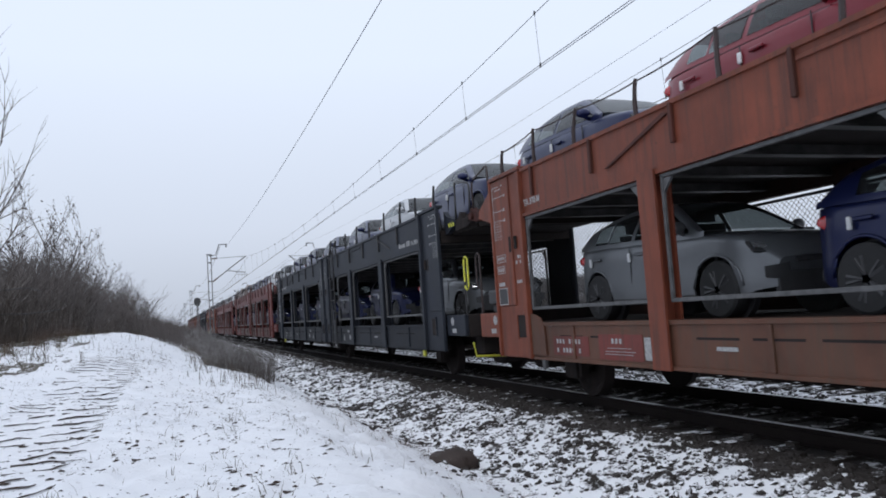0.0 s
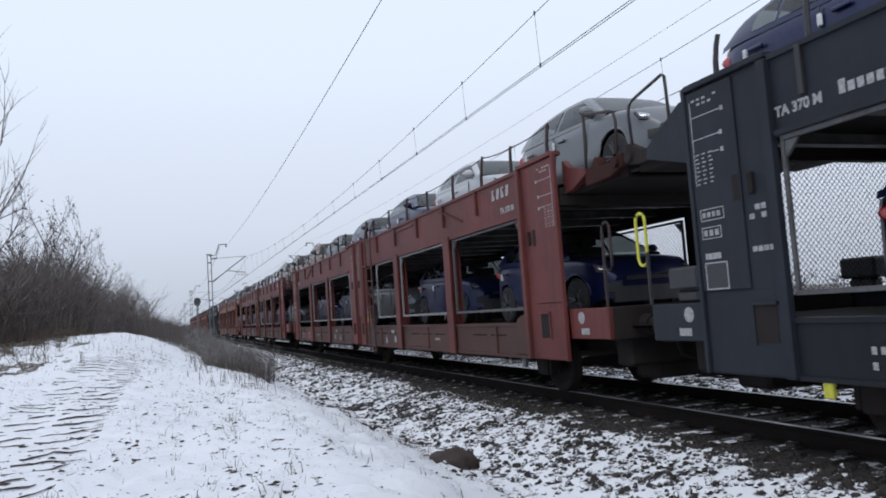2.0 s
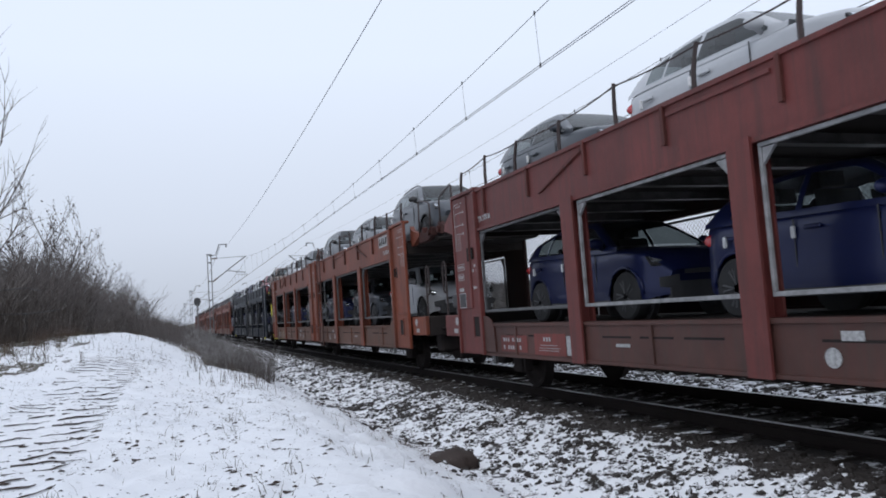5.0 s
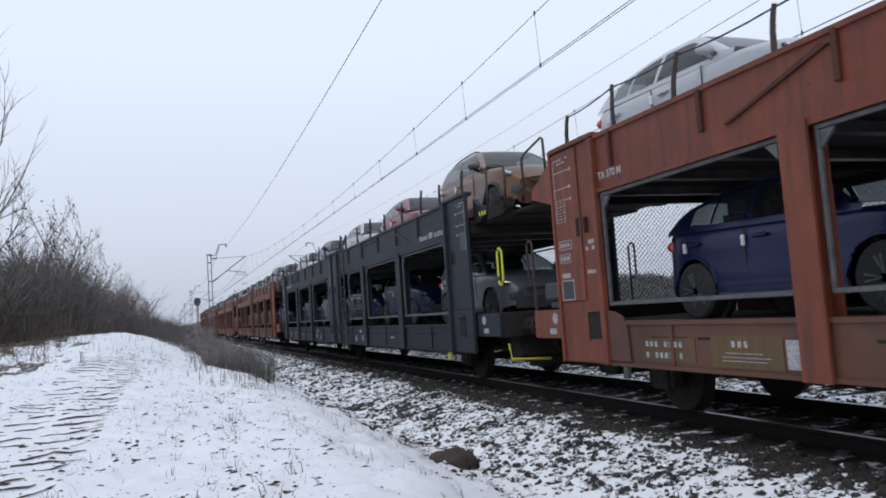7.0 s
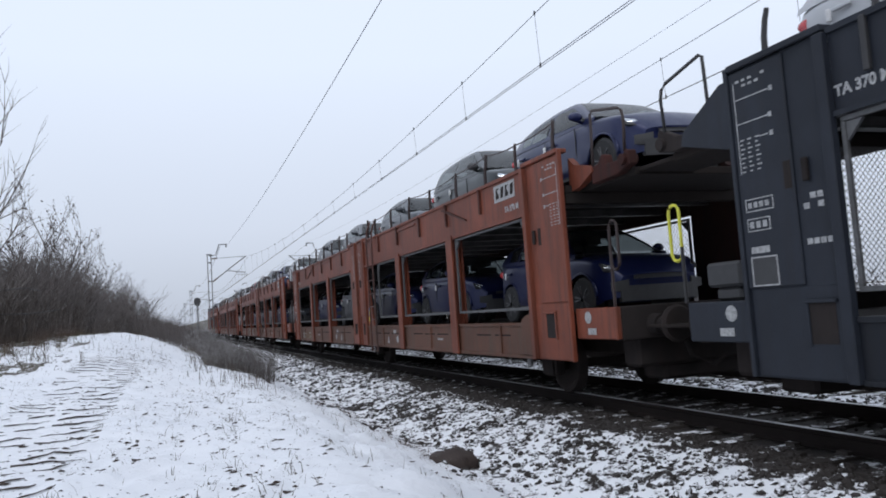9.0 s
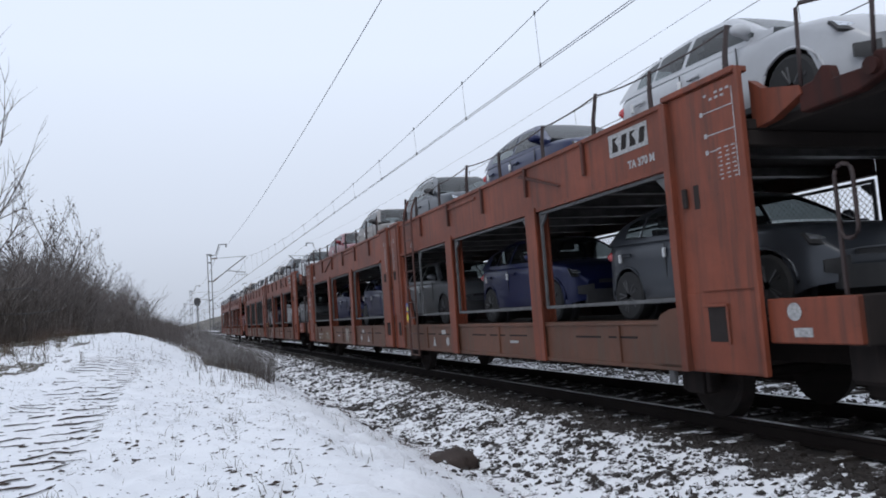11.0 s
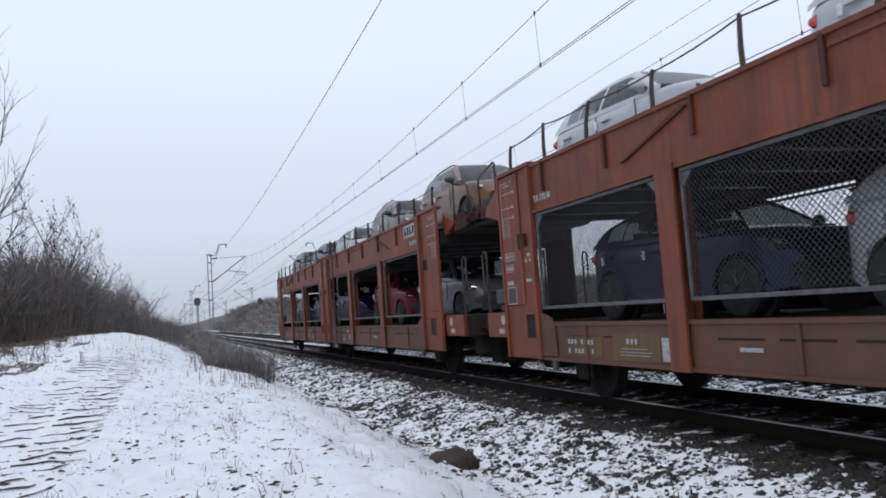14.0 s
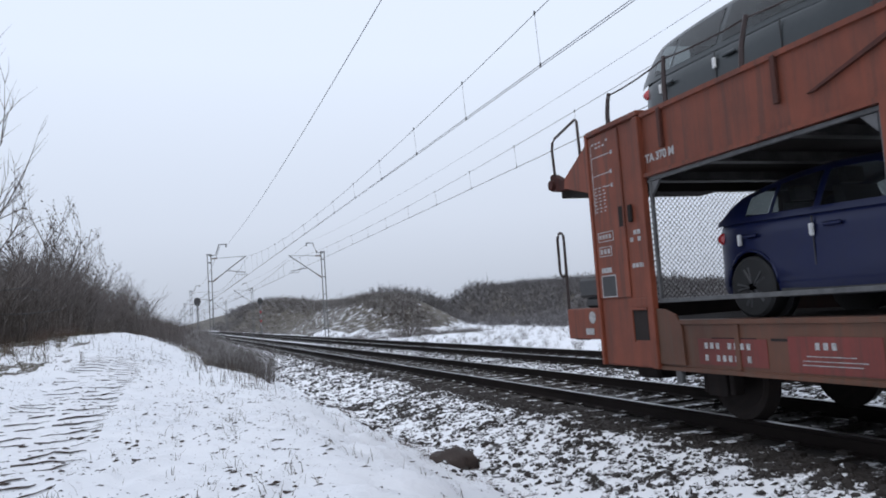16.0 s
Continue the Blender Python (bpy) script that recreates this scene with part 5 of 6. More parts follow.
def motions():
    """The train rolls by, slowing a little; its wheels turn with it."""
    for ob in MOVING:
        p = ob.matrix_basis.translation.copy()
        walk(ob, [(t, pose(p.x, p.y - run(t), p.z)) for t in (0, 2, 4, 6, 8, 10, 12, 14, 16)])
    for ob in AXLES:
        p = ob.matrix_basis.translation.copy()
        walk(ob, [(i / 30, pose(p.x, p.y, p.z, math.degrees(run(i / 30) / 0.42))) for i in range(481)])


build_train()
# ---- overhead line ----
def build_mast(mirror, label):
    """Twin-channel mast with battens, feeder bracket and hinged cantilever; the track lies on its +x side, or -x when mirrored."""
    s = -1 if mirror else 1
    mast = empty("catenary_mast", label, "mast", "overhead line masts")
    bm = boxes(*[(dx - 0.035, dx + 0.035, -0.09, 0.09, -0.9, 7.6) for dx in (-0.15, 0.15)], (-0.32, 0.32, -0.3, 0.3, -0.95, -0.35), bevel=0.01)
    for k in range(5):
        box(bm, -0.14, 0.14, -0.085, -0.07, 0.4 + 1.6 * k, 0.5 + 1.6 * k)
    box(bm, -0.24, 0.24, -0.1, 0.1, 7.52, 7.6)
    part("post", bm, MAST, mast)
    bm = bmesh.new()
    tube(bm, [(0, 0, 7.45), (s * 0.55, 0, 7.5), (s * 0.85, 0, 8.4), (s * 1.5, 0, 8.42)], 0.05, 6)
    tube(bm, [(s * 1.45, 0, 8.42), (s * 1.45, 0, 8.15)], 0.06, 8)
    part("feeder_bracket", bm, MAST, mast)
    bm = bmesh.new()
    tube(bm, [(s * 0.2, 0, 5.2), (s * 3.1, 0, 7.35)], 0.045, 6)
    tube(bm, [(s * 0.2, 0, 7.2), (s * 3.1, 0, 7.32)], 0.022, 5)
    tube(bm, [(s * 1.45, 0, 6.12), (s * 3.0, 0, 5.9)], 0.035, 6)
    tube(bm, [(s * 2.2, 0, 6.0), (s * 2.25, 0, 5.75), (s * 3.15, 0, 5.72)], 0.02, 5)
    part("cantilever", bm, MAST, mast)
    bm = bmesh.new()
    for p, q in (((s * 0.2, 0, 5.2), (s * 0.65, 0, 5.53)), ((s * 0.2, 0, 7.2), (s * 0.7, 0, 7.22))):
        a, b = Vector(p), Vector(q)
        for k in range(5):
            c0, c1 = a.lerp(b, k / 5), a.lerp(b, (k + 0.7) / 5)
            tube(bm, [c0, c1], 0.09, 8, 0.05)
    part("insulator_chain", bm, CERAMIC, mast)
    return mast


SPANS = [2.0, 68.0, 134.0, 200.0, 266.0, 332.0]


def build_overhead():
    m1 = build_mast(False, "weathered steel catenary mast beside the track")
    m1.matrix_basis = pose(3.3, 68.0, 0)
    m2 = build_mast(True, "weathered steel catenary mast beyond the tracks")
    m2.matrix_basis = pose(13.4, 69.4, 0)
    for y in SPANS[2:]:
        copy_thing(m1, pose(3.3, y, 0))
        copy_thing(m2, pose(13.4, y + 1.0, 0))
    for cx, ends, off, top, dip, low, mid, high in ((TRACK_X[0], SPANS, -2.07, 8.25, 0.65, 5.72, 6.2, 7.3), (TRACK_X[1], [y + 1.2 for y in SPANS], 2.05, 8.5, 0.55, 5.59, 6.1, 6.8)):
        line = empty("overhead_line", "sagging catenary wires with droppers above a track", "wire", "overhead lines", "structure")
        cw, mw, fw, drop = bmesh.new(), bmesh.new(), bmesh.new(), bmesh.new()
        for a, b in zip(ends, ends[1:]):
            r = 0.007 if a < 60 else 0.012
            n = 24
            ts = [i / n for i in range(n + 1)]
            sag = lambda t, lo, hi: lo + (hi - lo) * (2 * t - 1) ** 2
            for dx in (-0.03, 0.04):
                tube(cw, [(cx + dx * (1 if cx < 8 else 0.2), a, low), (cx + dx * (0.4 if cx < 8 else 0.2), b, low)], r, 5)
            tube(mw, [(cx, a + (b - a) * t, sag(t, mid, high)) for t in ts], r, 5)
            tube(fw, [(cx + off + (0.22 if cx < 8 else 0) * (2 * t - 1), a + (b - a) * t, sag(t, top - dip, top)) for t in ts], r * (1.4 if cx < 8 else 0.8), 5)
            k = a + 2.6
            while k < b - 1:
                t = (k - a) / (b - a)
                tube(drop, [(cx, k, low), (cx - 0.04, k, sag(t, mid, high))], 0.004 if a < 60 else 0.008, 4)
                tube(drop, [(cx, k, low - 0.03), (cx, k, low + 0.05)], 0.018, 5)
                tube(drop, [(cx - 0.04, k, sag(t, mid, high) - 0.05), (cx - 0.04, k, sag(t, mid, high) + 0.02)], 0.018, 5)
                k += 3.74
        part("contact_wire", cw, CABLE, line)
        part("messenger_wire", mw, CABLE, line)
        part("feeder_wire", fw, CABLE, line)
        tagged(part("droppers", drop, CABLE, line), kind="stuff")


def build_signal(m, label, striped):
    sig = empty("railway_signal", label, "signal", "railway signals", "", m)
    bm = bmesh.new()
    tube(bm, [(0, 0, -0.5), (0, 0, 4.3)], 0.07, 8)
    box(bm, -0.2, 0.2, -0.2, 0.2, -0.7, -0.2, 0.02)
    part("post", bm, MAST, sig)
    bm = bmesh.new()
    slab(bm, [(0, 0)] * 0 + [(0.42 * math.cos(a), 4.6 + 0.55 * math.sin(a)) for a in [k * math.pi / 8 for k in range(16)]], -0.03, 0.03)
    ob = part("head", bm, TRIM, sig, "black oval signal board")
    ob.rotation_euler = (0, 0, radians(90))
    bm = boxes((-0.12, 0.12, 0.02, 0.3, 4.35, 4.85), bevel=0.03)
    part("lamp_housing", bm, TRIM, sig)
    if striped:
        for k in range(5):
            part("stripe", boxes((-0.1, 0.1, -0.085, -0.075, 0.6 + 0.7 * k, 0.95 + 0.7 * k), bevel=0.005), WHITE if k % 2 == 0 else TAIL, sig)
    bm = bmesh.new()
    for dx in (-0.16, 0.16):
        tube(bm, [(dx, 0.14, -0.2), (dx, 0.14, 4.5)], 0.02, 5)
    for k in range(14):
        tube(bm, [(-0.16, 0.14, 0.2 + 0.3 * k), (0.16, 0.14, 0.2 + 0.3 * k)], 0.012, 4)
    part("ladder", bm, MAST, sig)
    return sig


# ---- leafless bushes and trees ----
def twigs(rng, stems, height, spread, r0, levels=3, kids=5, lean=0.35, flat=0.0):
    """Tapered three-sided branches, each level thinner; returns vertex and face lists for stout and thin wood."""
    out = ([], []), ([], [])

    def limb(p, d, length, r, level):
        v, f = out[0] if level == 0 else out[1]
        n = 3 if level < 2 else 2
        pts = [p]
        for i in range(n):
            d = (d + Vector((rng.uniform(-1, 1), rng.uniform(-1, 1), rng.uniform(-0.4, 0.7))) * (0.22 if level else 0.14)).normalized()
            pts.append(pts[-1] + d * length / n)
        k = len(v)
        for i, q in enumerate(pts):
            rr = r * (1 - 0.8 * i / n)
            a = d.orthogonal().normalized()
            b = d.cross(a)
            for c in range(3):
                v.append(tuple(q + (a * math.cos(c * 2.094) + b * math.sin(c * 2.094)) * rr))
        for i in range(n):
            for c in range(3):
                e = (c + 1) % 3
                f.append((k + i * 3 + c, k + i * 3 + e, k + i * 3 + 3 + e, k + i * 3 + 3 + c))
        if level + 1 < levels:
            for _ in range(kids + (2 if level == 0 else 0)):
                t = rng.uniform(0.25, 1.0)
                i = min(n - 1, int(t * n))
                q = pts[i].lerp(pts[i + 1], t * n - i)
                nd = (d * 0.9 + Vector((rng.uniform(-1, 1), rng.uniform(-1, 1), rng.uniform(-0.3, 0.8))) * 0.85).normalized()
                limb(q, nd, length * rng.uniform(0.35, 0.62), max(r * 0.5, 0.0035), level + 1)

    for _ in range(stems):
        a = rng.uniform(0, 2 * math.pi)
        p = Vector((math.cos(a), math.sin(a), 0)) * rng.uniform(0, spread * 0.35)
        d = Vector((math.cos(a) * lean * rng.uniform(0.3, 1.6), math.sin(a) * lean * rng.uniform(0.3, 1.6), 1)).normalized()
        limb(p, d, height * rng.uniform(0.6, 1.0), r0, 0)
    return out


def build_bush(seed, name, label, category, group, leaves=0, **kw):
    rng = random.Random(seed)
    (va, fa), (vb, fb) = twigs(rng, **kw)
    for _ in range(leaves):
        q = Vector(vb[rng.randrange(len(vb))])
        if q.z < 1.6:
            continue
        a, s = Vector((rng.uniform(-1, 1), rng.uniform(-1, 1), rng.uniform(-1, 1))).normalized(), rng.uniform(0.03, 0.06)
        b = a.orthogonal() * 0.5
        k = len(vb)
        vb += [tuple(q + c * s) for c in (a, b, -a * 0.4, -b)]
        fb.append((k, k + 1, k + 2, k + 3))
    ob = empty(name, label, category, group)
    mesh_of("trunk" if name == "tree" else "stem", va, fa, BARK, ob)
    mesh_of("crown" if name == "tree" else "crown", vb, fb, BARK, ob)
    return ob


def polar(deg, r):
    return math.sin(radians(deg)) * r, math.cos(radians(deg)) * r


def build_left_plants():
    rng = random.Random(5)
    tall = build_bush(1, "tree", "tall bare tree with long upswept branches", "tree", "trees by the path", stems=4, height=5.2, spread=1.0, r0=0.06, levels=4, kids=5, lean=0.6)
    airy = build_bush(2, "tree", "slender winter tree with a few withered leaves", "tree", "trees by the path", leaves=900, stems=2, height=4.2, spread=0.6, r0=0.045, levels=4, kids=5, lean=0.3)
    b1 = build_bush(3, "bush", "dense leafless brown bush in the hedge", "bush", "hedge by the path", stems=9, height=1.9, spread=1.6, r0=0.02, levels=4, kids=4, lean=0.7)
    b2 = build_bush(4, "bush", "tangled leafless bush in the hedge", "bush", "hedge by the path", stems=8, height=2.4, spread=1.4, r0=0.022, levels=4, kids=4, lean=0.55)
    reach = {ob.name: np.percentile([v.co.z for c in ob.children for v in c.data.vertices], 98) for ob in (tall, airy, b1, b2)}
    used = set()

    def put(ob, deg, r, top):
        """Sets the plant at a bearing and distance, its crown rising to the given angle above the eye."""
        x, y = polar(deg, r)
        z = ground_z(x, y) - 0.15
        size = (EYE[2] + r * math.tan(radians(top)) - z) / reach[ob.name]
        m = pose(x, y, z, 0, 0, rng.uniform(0, 360))
        o = ob if ob.name not in used else copy_thing(ob, m)
        used.add(ob.name)
        o.matrix_basis = m @ Matrix.Diagonal((size, size, size, 1))

    put(tall, -10.9, 16, 17.5)
    put(tall, -12.4, 17, 15.0)
    for deg, r, top in ((-8.0, 25, 9.9), (-6.9, 27, 8.0), (-9.6, 24, 7.6), (-4.9, 36, 5.4), (-3.6, 44, 3.7)):
        put(airy, deg, r, top)
    for i in range(92):
        deg = -12.5 + 11.8 * i / 91 + rng.uniform(-0.4, 0.4)
        far = step(-11, -1, deg)
        put(b1 if rng.random() < 0.5 else b2, deg, 20 + 46 * far ** 1.3 + rng.uniform(-1, 7), max(0.5, hedge_top(deg) * rng.uniform(0.75, 1.1)))
    # fallen pale branches in the hedge
    for k, (deg, r, z) in enumerate(((-9.9, 18.5, 2.4), (-9.2, 18.3, 1.95))):
        x, y = polar(deg, r)
        bm = bmesh.new()
        tube(bm, [(-0.9, 0, -0.25), (-0.3, 0.1, 0.05), (0.3, 0, 0.08), (0.6, 0.1, 0.0)] if k == 0 else [(-0.6, 0, 0.0), (0.1, 0.05, -0.03), (0.7, 0, 0.02)], 0.02, 5, 0.008)
        tagged(part("branch", bm, FRAME_GREY, None), "pale snow-dusted branch caught in the hedge", "branch").matrix_basis = pose(x, y, z)


def hedge_top(deg):
    """How high the hedge stands above the eye, in degrees: it sinks as it runs off beside the path."""
    return 5.5 - 2.3 * step(-9, -5.2, deg) - 2.3 * step(-4.4, -1.2, deg)


def scatter(name, label, category, places, kinds, material, kind="stuff"):
    """Many copies of a few twig shapes joined into one mesh."""
    V, F, base = [], [], 0
    for x, y, z, size, turn, k in places:
        v, f = kinds[k]
        c, s = math.cos(turn), math.sin(turn)
        p = np.empty_like(v)
        p[:, 0] = (v[:, 0] * c - v[:, 1] * s) * size + x
        p[:, 1] = (v[:, 0] * s + v[:, 1] * c) * size + y
        p[:, 2] = v[:, 2] * size + z
        V.append(p)
        F.append(f + base)
        base += len(v)
    ob = mesh_of(name, np.concatenate(V).tolist(), np.concatenate(F).tolist(), material)
    return tagged(ob, label, category, "", kind)


def wisps(seed, stems, twigs, height, spread, width, lean):
    """A cheap leafless shrub about one metre high: bent ribbons with side twigs, triangles only."""
    rng = random.Random(seed)
    V, F = [], []
    for _ in range(stems):
        a = rng.uniform(0, 2 * math.pi)
        p = Vector((math.cos(a), math.sin(a), 0)) * spread * rng.random() ** 0.6
        d = Vector((math.cos(a) * lean * rng.random(), math.sin(a) * lean * rng.random(), 1)).normalized()
        h = height * rng.uniform(0.5, 1.0) * (1 - 0.35 * (p.length / spread) ** 2)
        b = rng.uniform(0, math.pi)
        side = Vector((math.cos(b), math.sin(b), 0)) * width
        q = p + d * h * 0.5
        e = (d + Vector((rng.uniform(-1, 1), rng.uniform(-1, 1), 0)) * 0.3).normalized()
        tip = q + e * h * 0.5
        k = len(V)
        V += [p - side, p + side, q - side * 0.7, q + side * 0.7, tip]
        F += [(k, k + 1, k + 2), (k + 1, k + 3, k + 2), (k + 2, k + 3, k + 4)]
        for _ in range(twigs):
            t = rng.uniform(0.2, 1.0)
            o = p.lerp(q, t * 2) if t < 0.5 else q.lerp(tip, t * 2 - 1)
            g = (e * 0.7 + Vector((rng.uniform(-1, 1), rng.uniform(-1, 1), rng.uniform(-0.2, 0.7)))).normalized() * h * rng.uniform(0.15, 0.4)
            c = Vector((g.y, -g.x, rng.uniform(-1, 1) * g.length)).normalized() * width * 0.6
            k = len(V)
            V += [o - c, o + c, o + g]
            F.append((k, k + 1, k + 2))
    return np.array([tuple(v) for v in V]), np.array(F)


WEEDS = twig_mat("rusty_weeds", (0.05, 0.03, 0.022), (0.11, 0.065, 0.042), 0.2)
THICKET = twig_mat("hedge_twigs", (0.065, 0.053, 0.048), (0.14, 0.115, 0.098), 0.15)


def build_stuff_plants():
    rng = random.Random(11)
    reed = [wisps(20 + k, 26, 5, 1.0, 0.4, 0.006, 0.35) for k in range(3)]
    places = []
    for i in range(420):
        t = rng.random()
        y = 16.4 + 60 * t ** 1.4
        x = rng.uniform(0.7, 1.95) + 0.008 * (y - 17)
        places.append((x, y, ground_z(x, y) - 0.05, rng.uniform(0.5, 1.0) * (0.6 + 0.4 * step(0.7, 1.4, x)) * (1 + 0.6 * step(25, 50, y)), rng.uniform(0, 6.3), rng.randrange(3)))
    scatter("ditch_brush", "dark leafless brush filling the ditch beside the track", "brush", places, reed, DITCH)
    # undergrowth that closes the hedge
    places = []
    for i in range(800):
        deg = rng.uniform(-13, -0.3)
        r = 19.5 + 46 * step(-11, -1, deg) ** 1.3 + rng.uniform(-1.5, 6)
        x, y = polar(deg, r)
        z = ground_z(x, y) - 0.1
        places.append((x, y, z, (EYE[2] + r * math.tan(radians(max(0.4, hedge_top(deg) * rng.uniform(0.3, 1.0)))) - z), rng.uniform(0, 6.3), rng.randrange(3)))
    scatter("hedge_undergrowth", "tangle of leafless brown twigs under the hedge", "brush", places, reed, THICKET)
    # rusty weeds and brambles in front of the hedge
    places = []
    for i in range(380):
        y = rng.uniform(13.5, 24)
        x = rng.uniform(-6.5, -2.0) - 0.03 * (y - 13)
        places.append((x, y, ground_z(x, y) - 0.03, rng.uniform(0.12, 0.42) * (0.6 + 0.6 * step(14, 19, y)), rng.uniform(0, 6.3), rng.randrange(3)))
    for i in range(170):
        y = rng.uniform(4.8, 16)
        x = rng.gauss(2.75, 0.25)
        places.append((x, y, ground_z(x, y) - 0.02, rng.uniform(0.05, 0.17), rng.uniform(0, 6.3), rng.randrange(3)))
    scatter("brambles", "rust-brown weeds and brambles by hedge and ditch", "brush", places, reed, WEEDS)
    places = []
    for i in range(900):
        y = rng.uniform(26, 78)
        x = rng.uniform(13.4, 34)
        places.append((x, y, ground_z(x, y) - 0.03, rng.uniform(0.15, 0.55), rng.uniform(0, 6.3), rng.randrange(3)))
    scatter("field_weeds", "dry weeds sticking out of the snowy field", "brush", places, reed, BRUSH)
    # scrub further along the near side
    places = []
    for i in range(220):
        y = rng.uniform(46, 150)
        x = rng.uniform(-3.5, 2.2)
        places.append((x, y, ground_z(x, y) - 0.05, rng.uniform(1.4, 2.4), rng.uniform(0, 6.3), rng.randrange(3)))
    scatter("far_scrub", "leafless scrub along the line", "brush", places, reed, BARK)
    shrub = [wisps(30 + k, 17, 10, 1.0, 0.7, 0.02, 1.7) for k in range(4)]
    places = []
    for i in range(2300):
        y = 62 + 180 * rng.random() ** 1.9
        x = rng.uniform(13.8, 27)
        deg = math.degrees(math.atan2(x, y))
        if deg > 22.5:
            continue
        crest = step(18.5, 22, x) * step(19.5, 17, deg)
        places.append((x, y, ground_z(x, y) - 0.08, rng.uniform(0.15, 0.5) * (1 + 0.8 * max(0, noise.noise((x * 0.4, y * 0.25, 5)))) + crest * rng.uniform(0.3, 1.0) * (1 + 1.6 * max(0, noise.noise((y * 0.2, 3, 1)))) + 0.6 * step(110, 180, y), rng.uniform(0, 6.3), rng.randrange(4)))
    scatter("bank_brush", "snow-dusted brown brush on the bank beyond the tracks", "brush", places, shrub, BRUSH)
    places = []
    for i in range(1900):
        deg = rng.uniform(20.0, 44)
        r = 92 - 3.6 * (min(deg, 31) - 21) + 50 * rng.random()
        x, y = polar(deg, r)
        places.append((x, y, ground_z(x, y) - 0.1, rng.uniform(0.8, 1.7) * (1 + 0.6 * max(0, noise.noise((deg * 0.9, r * 0.05, 7)))), rng.uniform(0, 6.3), rng.randrange(4)))
    for i in range(420):
        deg, r = (rng.uniform(3.0, 7.5), rng.uniform(200, 300)) if i < 200 else (rng.uniform(15, 23), rng.uniform(150, 190))
        x, y = polar(deg, r)
        if x > 14.5:
            places.append((x, y, ground_z(x, y) - 0.1, rng.uniform(1.6, 2.8) * (1.0 if i < 200 else 1.6), rng.uniform(0, 6.3), rng.randrange(4)))
    for i in range(110):
        deg, r = rng.uniform(40, 60), rng.uniform(40, 60)
        x, y = polar(deg, r)
        places.append((x, y, ground_z(x, y) - 0.1, rng.uniform(1.2, 2.6) + (1.2 if rng.random() < 0.15 else 0), rng.uniform(0, 6.3), rng.randrange(4)))
    scatter("far_woods", "leafless thicket on the far hill, haze put into its colour", "woods", places, shrub, FAR_WOOD)


# ---- loose stones, grass and litter ----
def build_stones():
    phi = (1 + 5 ** 0.5) / 2
    ico = np.array([(-1, phi, 0), (1, phi, 0), (-1, -phi, 0), (1, -phi, 0), (0, -1, phi), (0, 1, phi), (0, -1, -phi), (0, 1, -phi), (phi, 0, -1), (phi, 0, 1), (-phi, 0, -1), (-phi, 0, 1)]) / 1.9
    tri = np.array([(0, 11, 5), (0, 5, 1), (0, 1, 7), (0, 7, 10), (0, 10, 11), (1, 5, 9), (5, 11, 4), (11, 10, 2), (10, 7, 6), (7, 1, 8), (3, 9, 4), (3, 4, 2), (3, 2, 6), (3, 6, 8), (3, 8, 9), (4, 9, 5), (2, 4, 11), (6, 2, 10), (8, 6, 7), (9, 8, 1)])
    rng = np.random.default_rng(3)
    V, F, base = [], [], 0
    zones = [(2.7, 5.5, 3.5, 16, 330, 0.029), (2.8, 5.4, 16, 40, 92, 0.036), (5.9, 7.2, 5, 30, 45, 0.03), (7.5, 9.2, 5, 45, 60, 0.035), (2.9, 5.35, 40, 70, 22, 0.06), (11.2, 12.4, 14, 50, 22, 0.04)]
    for x0, x1, y0, y1, dens, size in zones:
        n = int((x1 - x0) * (y1 - y0) * dens)
        for _ in range(n):
            x, y = rng.uniform(x0, x1), rng.uniform(y0, y1)
            if x < 5.0 and 0.5 * noise.noise((x * 2.2, y * 2.2, 21)) + 0.6 * noise.noise((x * 5, y * 5, 8)) < rng.uniform(-0.4, 0.34) - 0.12 * step(4.0, 4.9, x) + 0.2 * step(4.2, 3.0, x):
                continue
            s = size * rng.uniform(0.55, 1.5)
            a = rng.uniform(0, 6.3, 3)
            p = ico * rng.uniform(0.75, 1.25, (12, 1)) * (s * rng.uniform(0.8, 1.3), s, s * rng.uniform(0.6, 1.0))
            c, q = math.cos(a[0]), math.sin(a[0])
            p = np.stack([p[:, 0] * c - p[:, 1] * q, p[:, 0] * q + p[:, 1] * c, p[:, 2]], 1)
            c, q = math.cos(a[1]), math.sin(a[1])
            p = np.stack([p[:, 0], p[:, 1] * c - p[:, 2] * q, p[:, 1] * q + p[:, 2] * c], 1)
            V.append(p + (x, y, ground_noise(x, y, ground_z(x, y)) + s * rng.uniform(-0.2, 0.35)))
            F.append(tri + base)
            base += 12
    ob = mesh_of("ballast_stones", np.concatenate(V).tolist(), np.concatenate(F).tolist(), STONES)
    tagged(ob, "loose grey-brown ballast stones dusted with snow", "stones", "", "stuff")


STONES = ballast("ballast_stone", -0.16, 0.06)


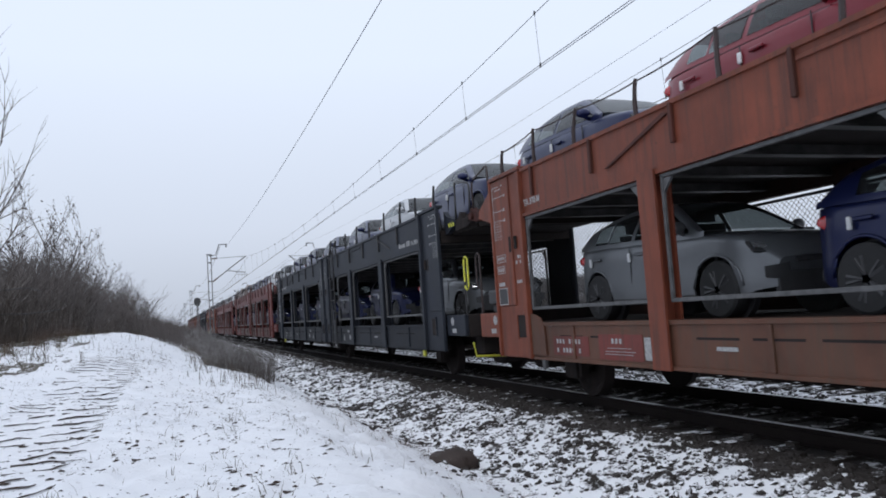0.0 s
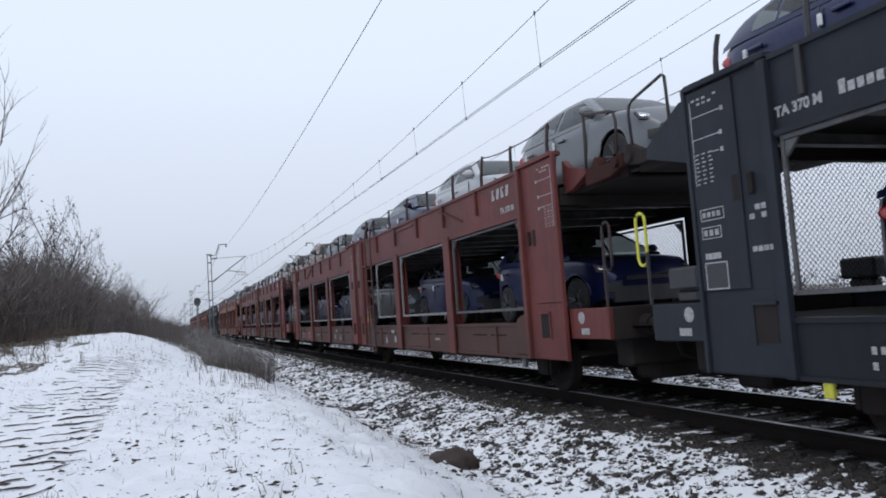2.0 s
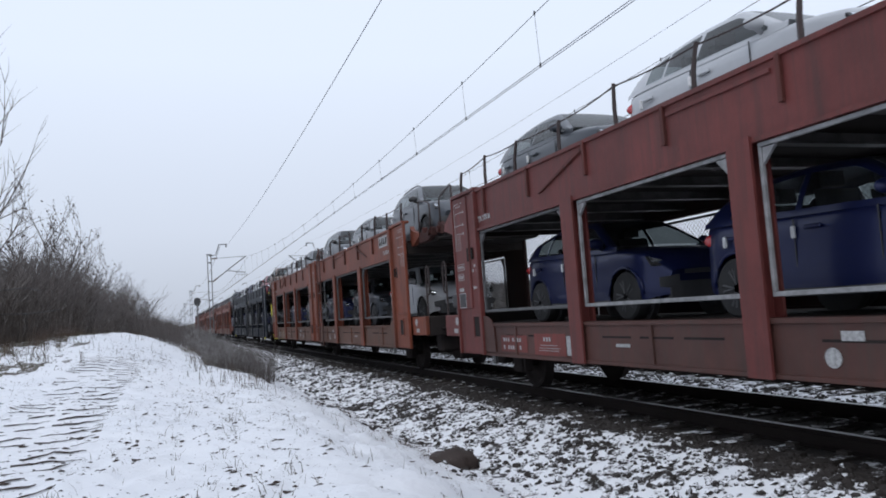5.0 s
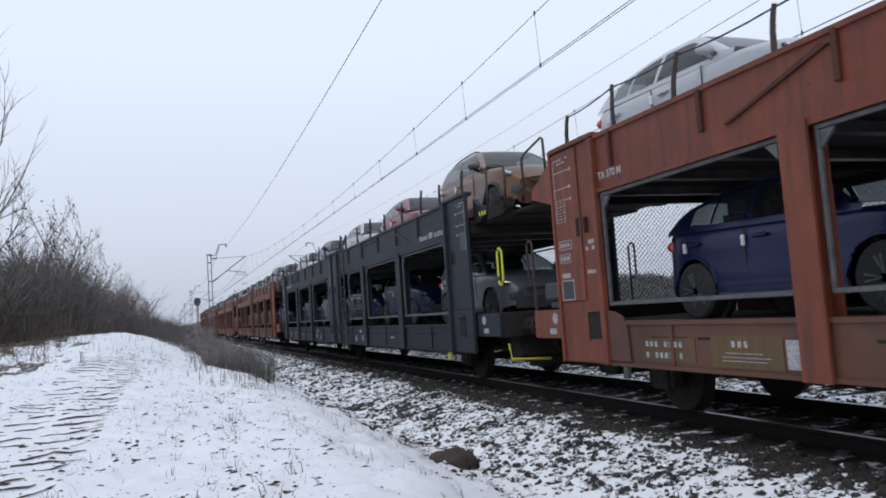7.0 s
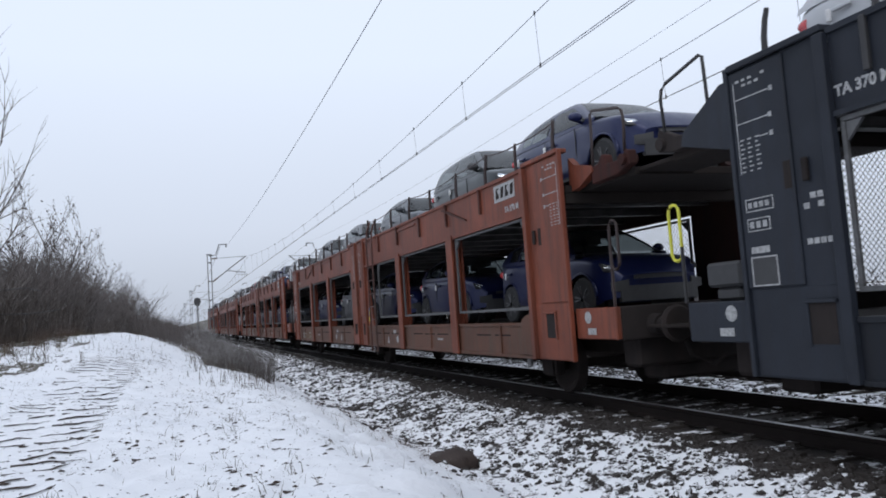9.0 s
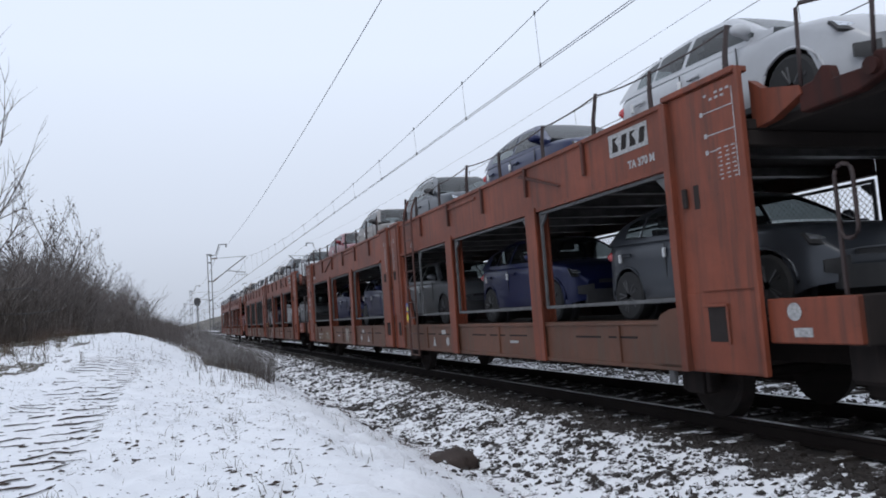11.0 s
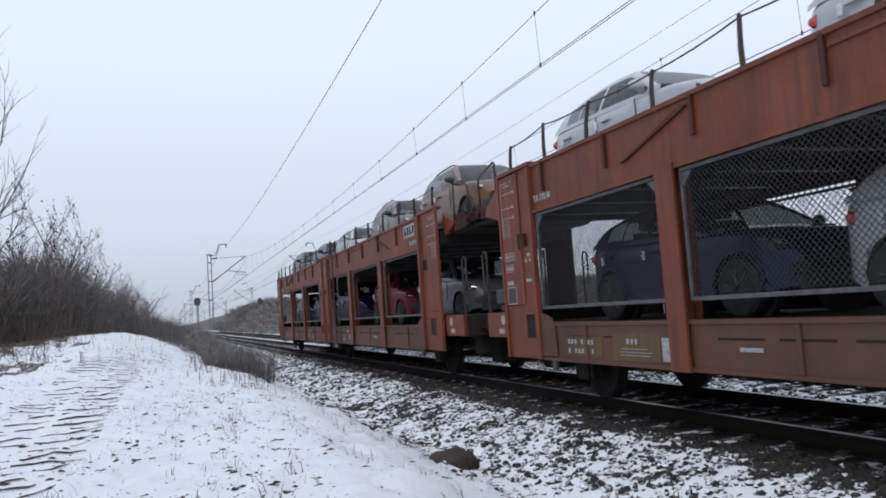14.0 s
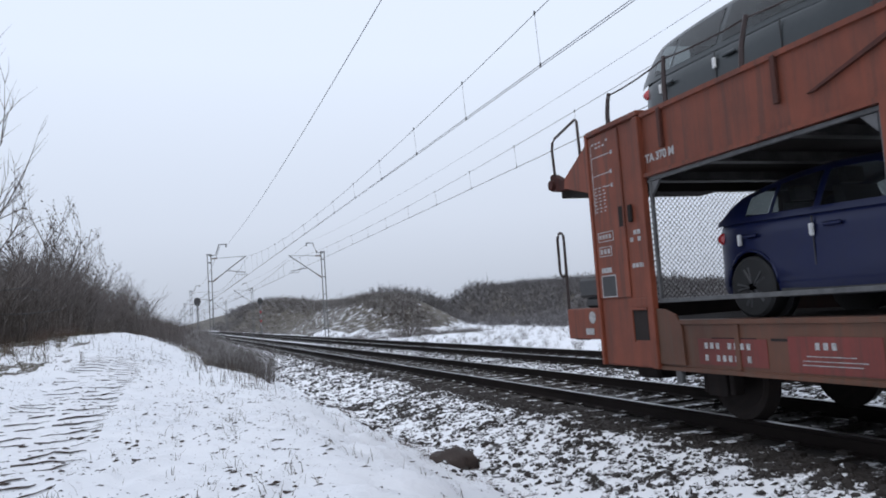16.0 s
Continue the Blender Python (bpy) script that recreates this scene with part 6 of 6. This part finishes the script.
def build_grass():
    rng = np.random.default_rng(9)
    V, F, base = [], [], 0

    def blade(x, y, h, lean, turn, w):
        nonlocal base
        z = ground_noise(x, y, ground_z(x, y)) - 0.01
        c, s = math.cos(turn), math.sin(turn)
        pts = [(x, y, z), (x + c * lean * 0.35, y + s * lean * 0.35, z + h * 0.6), (x + c * lean, y + s * lean, z + h)]
        for (px_, py_, pz_), ww in zip(pts, (w, w * 0.8, w * 0.2)):
            V.append((px_ - s * ww, py_ + c * ww, pz_))
            V.append((px_ + s * ww, py_ - c * ww, pz_))
        F.append((base, base + 1, base + 3, base + 2))
        F.append((base + 2, base + 3, base + 5, base + 4))
        base += 6

    for _ in range(520):
        t = rng.random()
        y = 2.2 + 16 * t ** 1.2
        x = rng.uniform(-0.22, 0.13) * y
        if x > 1.9 or (-1.35 < x < -0.65 and rng.random() < 0.7):
            continue
        for _ in range(rng.integers(1, 6)):
            blade(x + rng.normal(0, 0.025), y + rng.normal(0, 0.025), rng.uniform(0.015, 0.085), rng.uniform(0.01, 0.09), rng.uniform(0, 6.3), rng.uniform(0.0012, 0.0025))
    for _ in range(300):
        y, x = rng.uniform(2.6, 12), rng.uniform(0.35, 2.7)
        if noise.noise((x * 1.1, y * 0.8, 77)) < rng.uniform(-0.3, 0.3):
            continue
        for _ in range(rng.integers(2, 8)):
            blade(x + rng.normal(0, 0.03), y + rng.normal(0, 0.03), rng.uniform(0.015, 0.1), rng.uniform(0.01, 0.1), rng.uniform(0, 6.3), rng.uniform(0.0015, 0.003))
    for _ in range(480):
        y = rng.uniform(11, 34)
        x = rng.uniform(-3.5, 1.6) if rng.random() < 0.35 else rng.uniform(0.3, 1.5)
        for _ in range(3):
            blade(x + rng.normal(0, 0.05), y + rng.normal(0, 0.05), rng.uniform(0.05, 0.22), rng.uniform(0.0, 0.1), rng.uniform(0, 6.3), 0.004)
    for _ in range(650):
        y = rng.uniform(12, 26)
        x = rng.uniform(-5.5, -1.6) - 0.05 * (y - 12)
        for _ in range(4):
            blade(x + rng.normal(0, 0.1), y + rng.normal(0, 0.1), rng.uniform(0.04, 0.2), rng.uniform(0.05, 0.3), rng.uniform(0, 6.3), 0.005)
    tagged(mesh_of("grass", V, F, DRY_GRASS), "dry grass blades poking through the snow", "grass", "", "stuff")
    V, F, base = [], [], 0
    for i in range(11000):
        t = rng.random()
        y = 2.0 + 15 * t ** 1.1 if i < 10000 else rng.uniform(9.5, 17)
        x = rng.uniform(-0.22, 0.16) * y + rng.normal(0, 0.15) if i < 7500 else rng.uniform(1.0, 3.2) if i < 10000 else -1.4 - rng.random() * 0.16 * y
        if x > 3.2:
            continue
        if noise.noise((x * 0.9, y * 0.9, 5)) < rng.uniform(-0.35, 0.25):
            continue
        s = rng.uniform(0.004, 0.013) * (2.6 if rng.random() < 0.25 else 1)
        z = ground_noise(x, y, ground_z(x, y))
        k = 6
        ring = [(x + math.cos(a) * s * rng.uniform(0.5, 1.6), y + math.sin(a) * s * rng.uniform(0.3, 0.9), z - 0.004) for a in np.linspace(0, 6.28, k, endpoint=False)]
        V += ring + [(x + rng.normal(0, s * 0.4), y, z + s * rng.uniform(0.1, 0.4))]
        F += [(base + i, base + (i + 1) % k, base + k) for i in range(k)]
        base += k + 1
    # shade of the tyre track's bars, drawn as broken soil-coloured ribbons along each lug
    for side in (-1, 1):
        for k in range(12, 54):
            y0 = LUG * (k + 0.94)
            last = None
            for q in range(13):
                u = side * (0.06 + 0.9 * q / 12)
                y = y0 + 0.14 * u + rng.normal(0, 0.003)
                x = -1.0 + 0.025 * (y - 7.5) + 0.45 * u
                w = 0.006 * max(0.0, 0.75 + 1.3 * noise.noise((x * 2.2, y * 1.5, 31)) + 1.0 * noise.noise((x * 9, y * 8, 37)) + 0.6 * (1 - abs(u)))
                if not 3 < y < 13.6 or w < 0.003:
                    last = None
                    continue
                z = ground_noise(x, y, ground_z(x, y))
                V += [(x, y - w, ground_noise(x, y - w, ground_z(x, y - w)) + 0.01), (x, y + w * 0.6, ground_noise(x, y + w * 0.6, ground_z(x, y + w * 0.6)) + 0.012)]
                if last is not None:
                    F.append((last, base, base + 1, last + 1))
                last = base
                base += 2
    tagged(mesh_of("leaf_litter", V, F, EARTH), "dark leaf litter and soil crumbs, with painted shade in the tyre track", "litter", "", "stuff")


def build_earth_heap():
    bm = bmesh.new()
    bmesh.ops.create_icosphere(bm, subdivisions=3, radius=1)
    for v in bm.verts:
        n = noise.noise(v.co * 2.2) * 0.3 + noise.noise(v.co * 6) * 0.16
        v.co = Vector((v.co.x * 0.27 * (1 + n), v.co.y * 0.34 * (1 + n), max(-0.3, v.co.z) * 0.15 * (1 + 1.6 * n)))
    ob = smooth(part("earth_mound", bm, EARTH, None))
    ob.matrix_basis = pose(3.0, 8.4, ground_z(3.0, 8.4) + 0.03, 0, 0, 10)
    tagged(ob, "heap of bare brown earth at the ballast's foot", "earth")


build_overhead()
build_signal(pose(3.2, 100, 0), "tall railway signal with a black oval head", False)
build_signal(pose(13.5, 124, 0.3), "railway signal on a red and white post", True)
build_left_plants()
build_stuff_plants()
build_stones()
build_grass()
build_earth_heap()
build_sleepers()
motions()
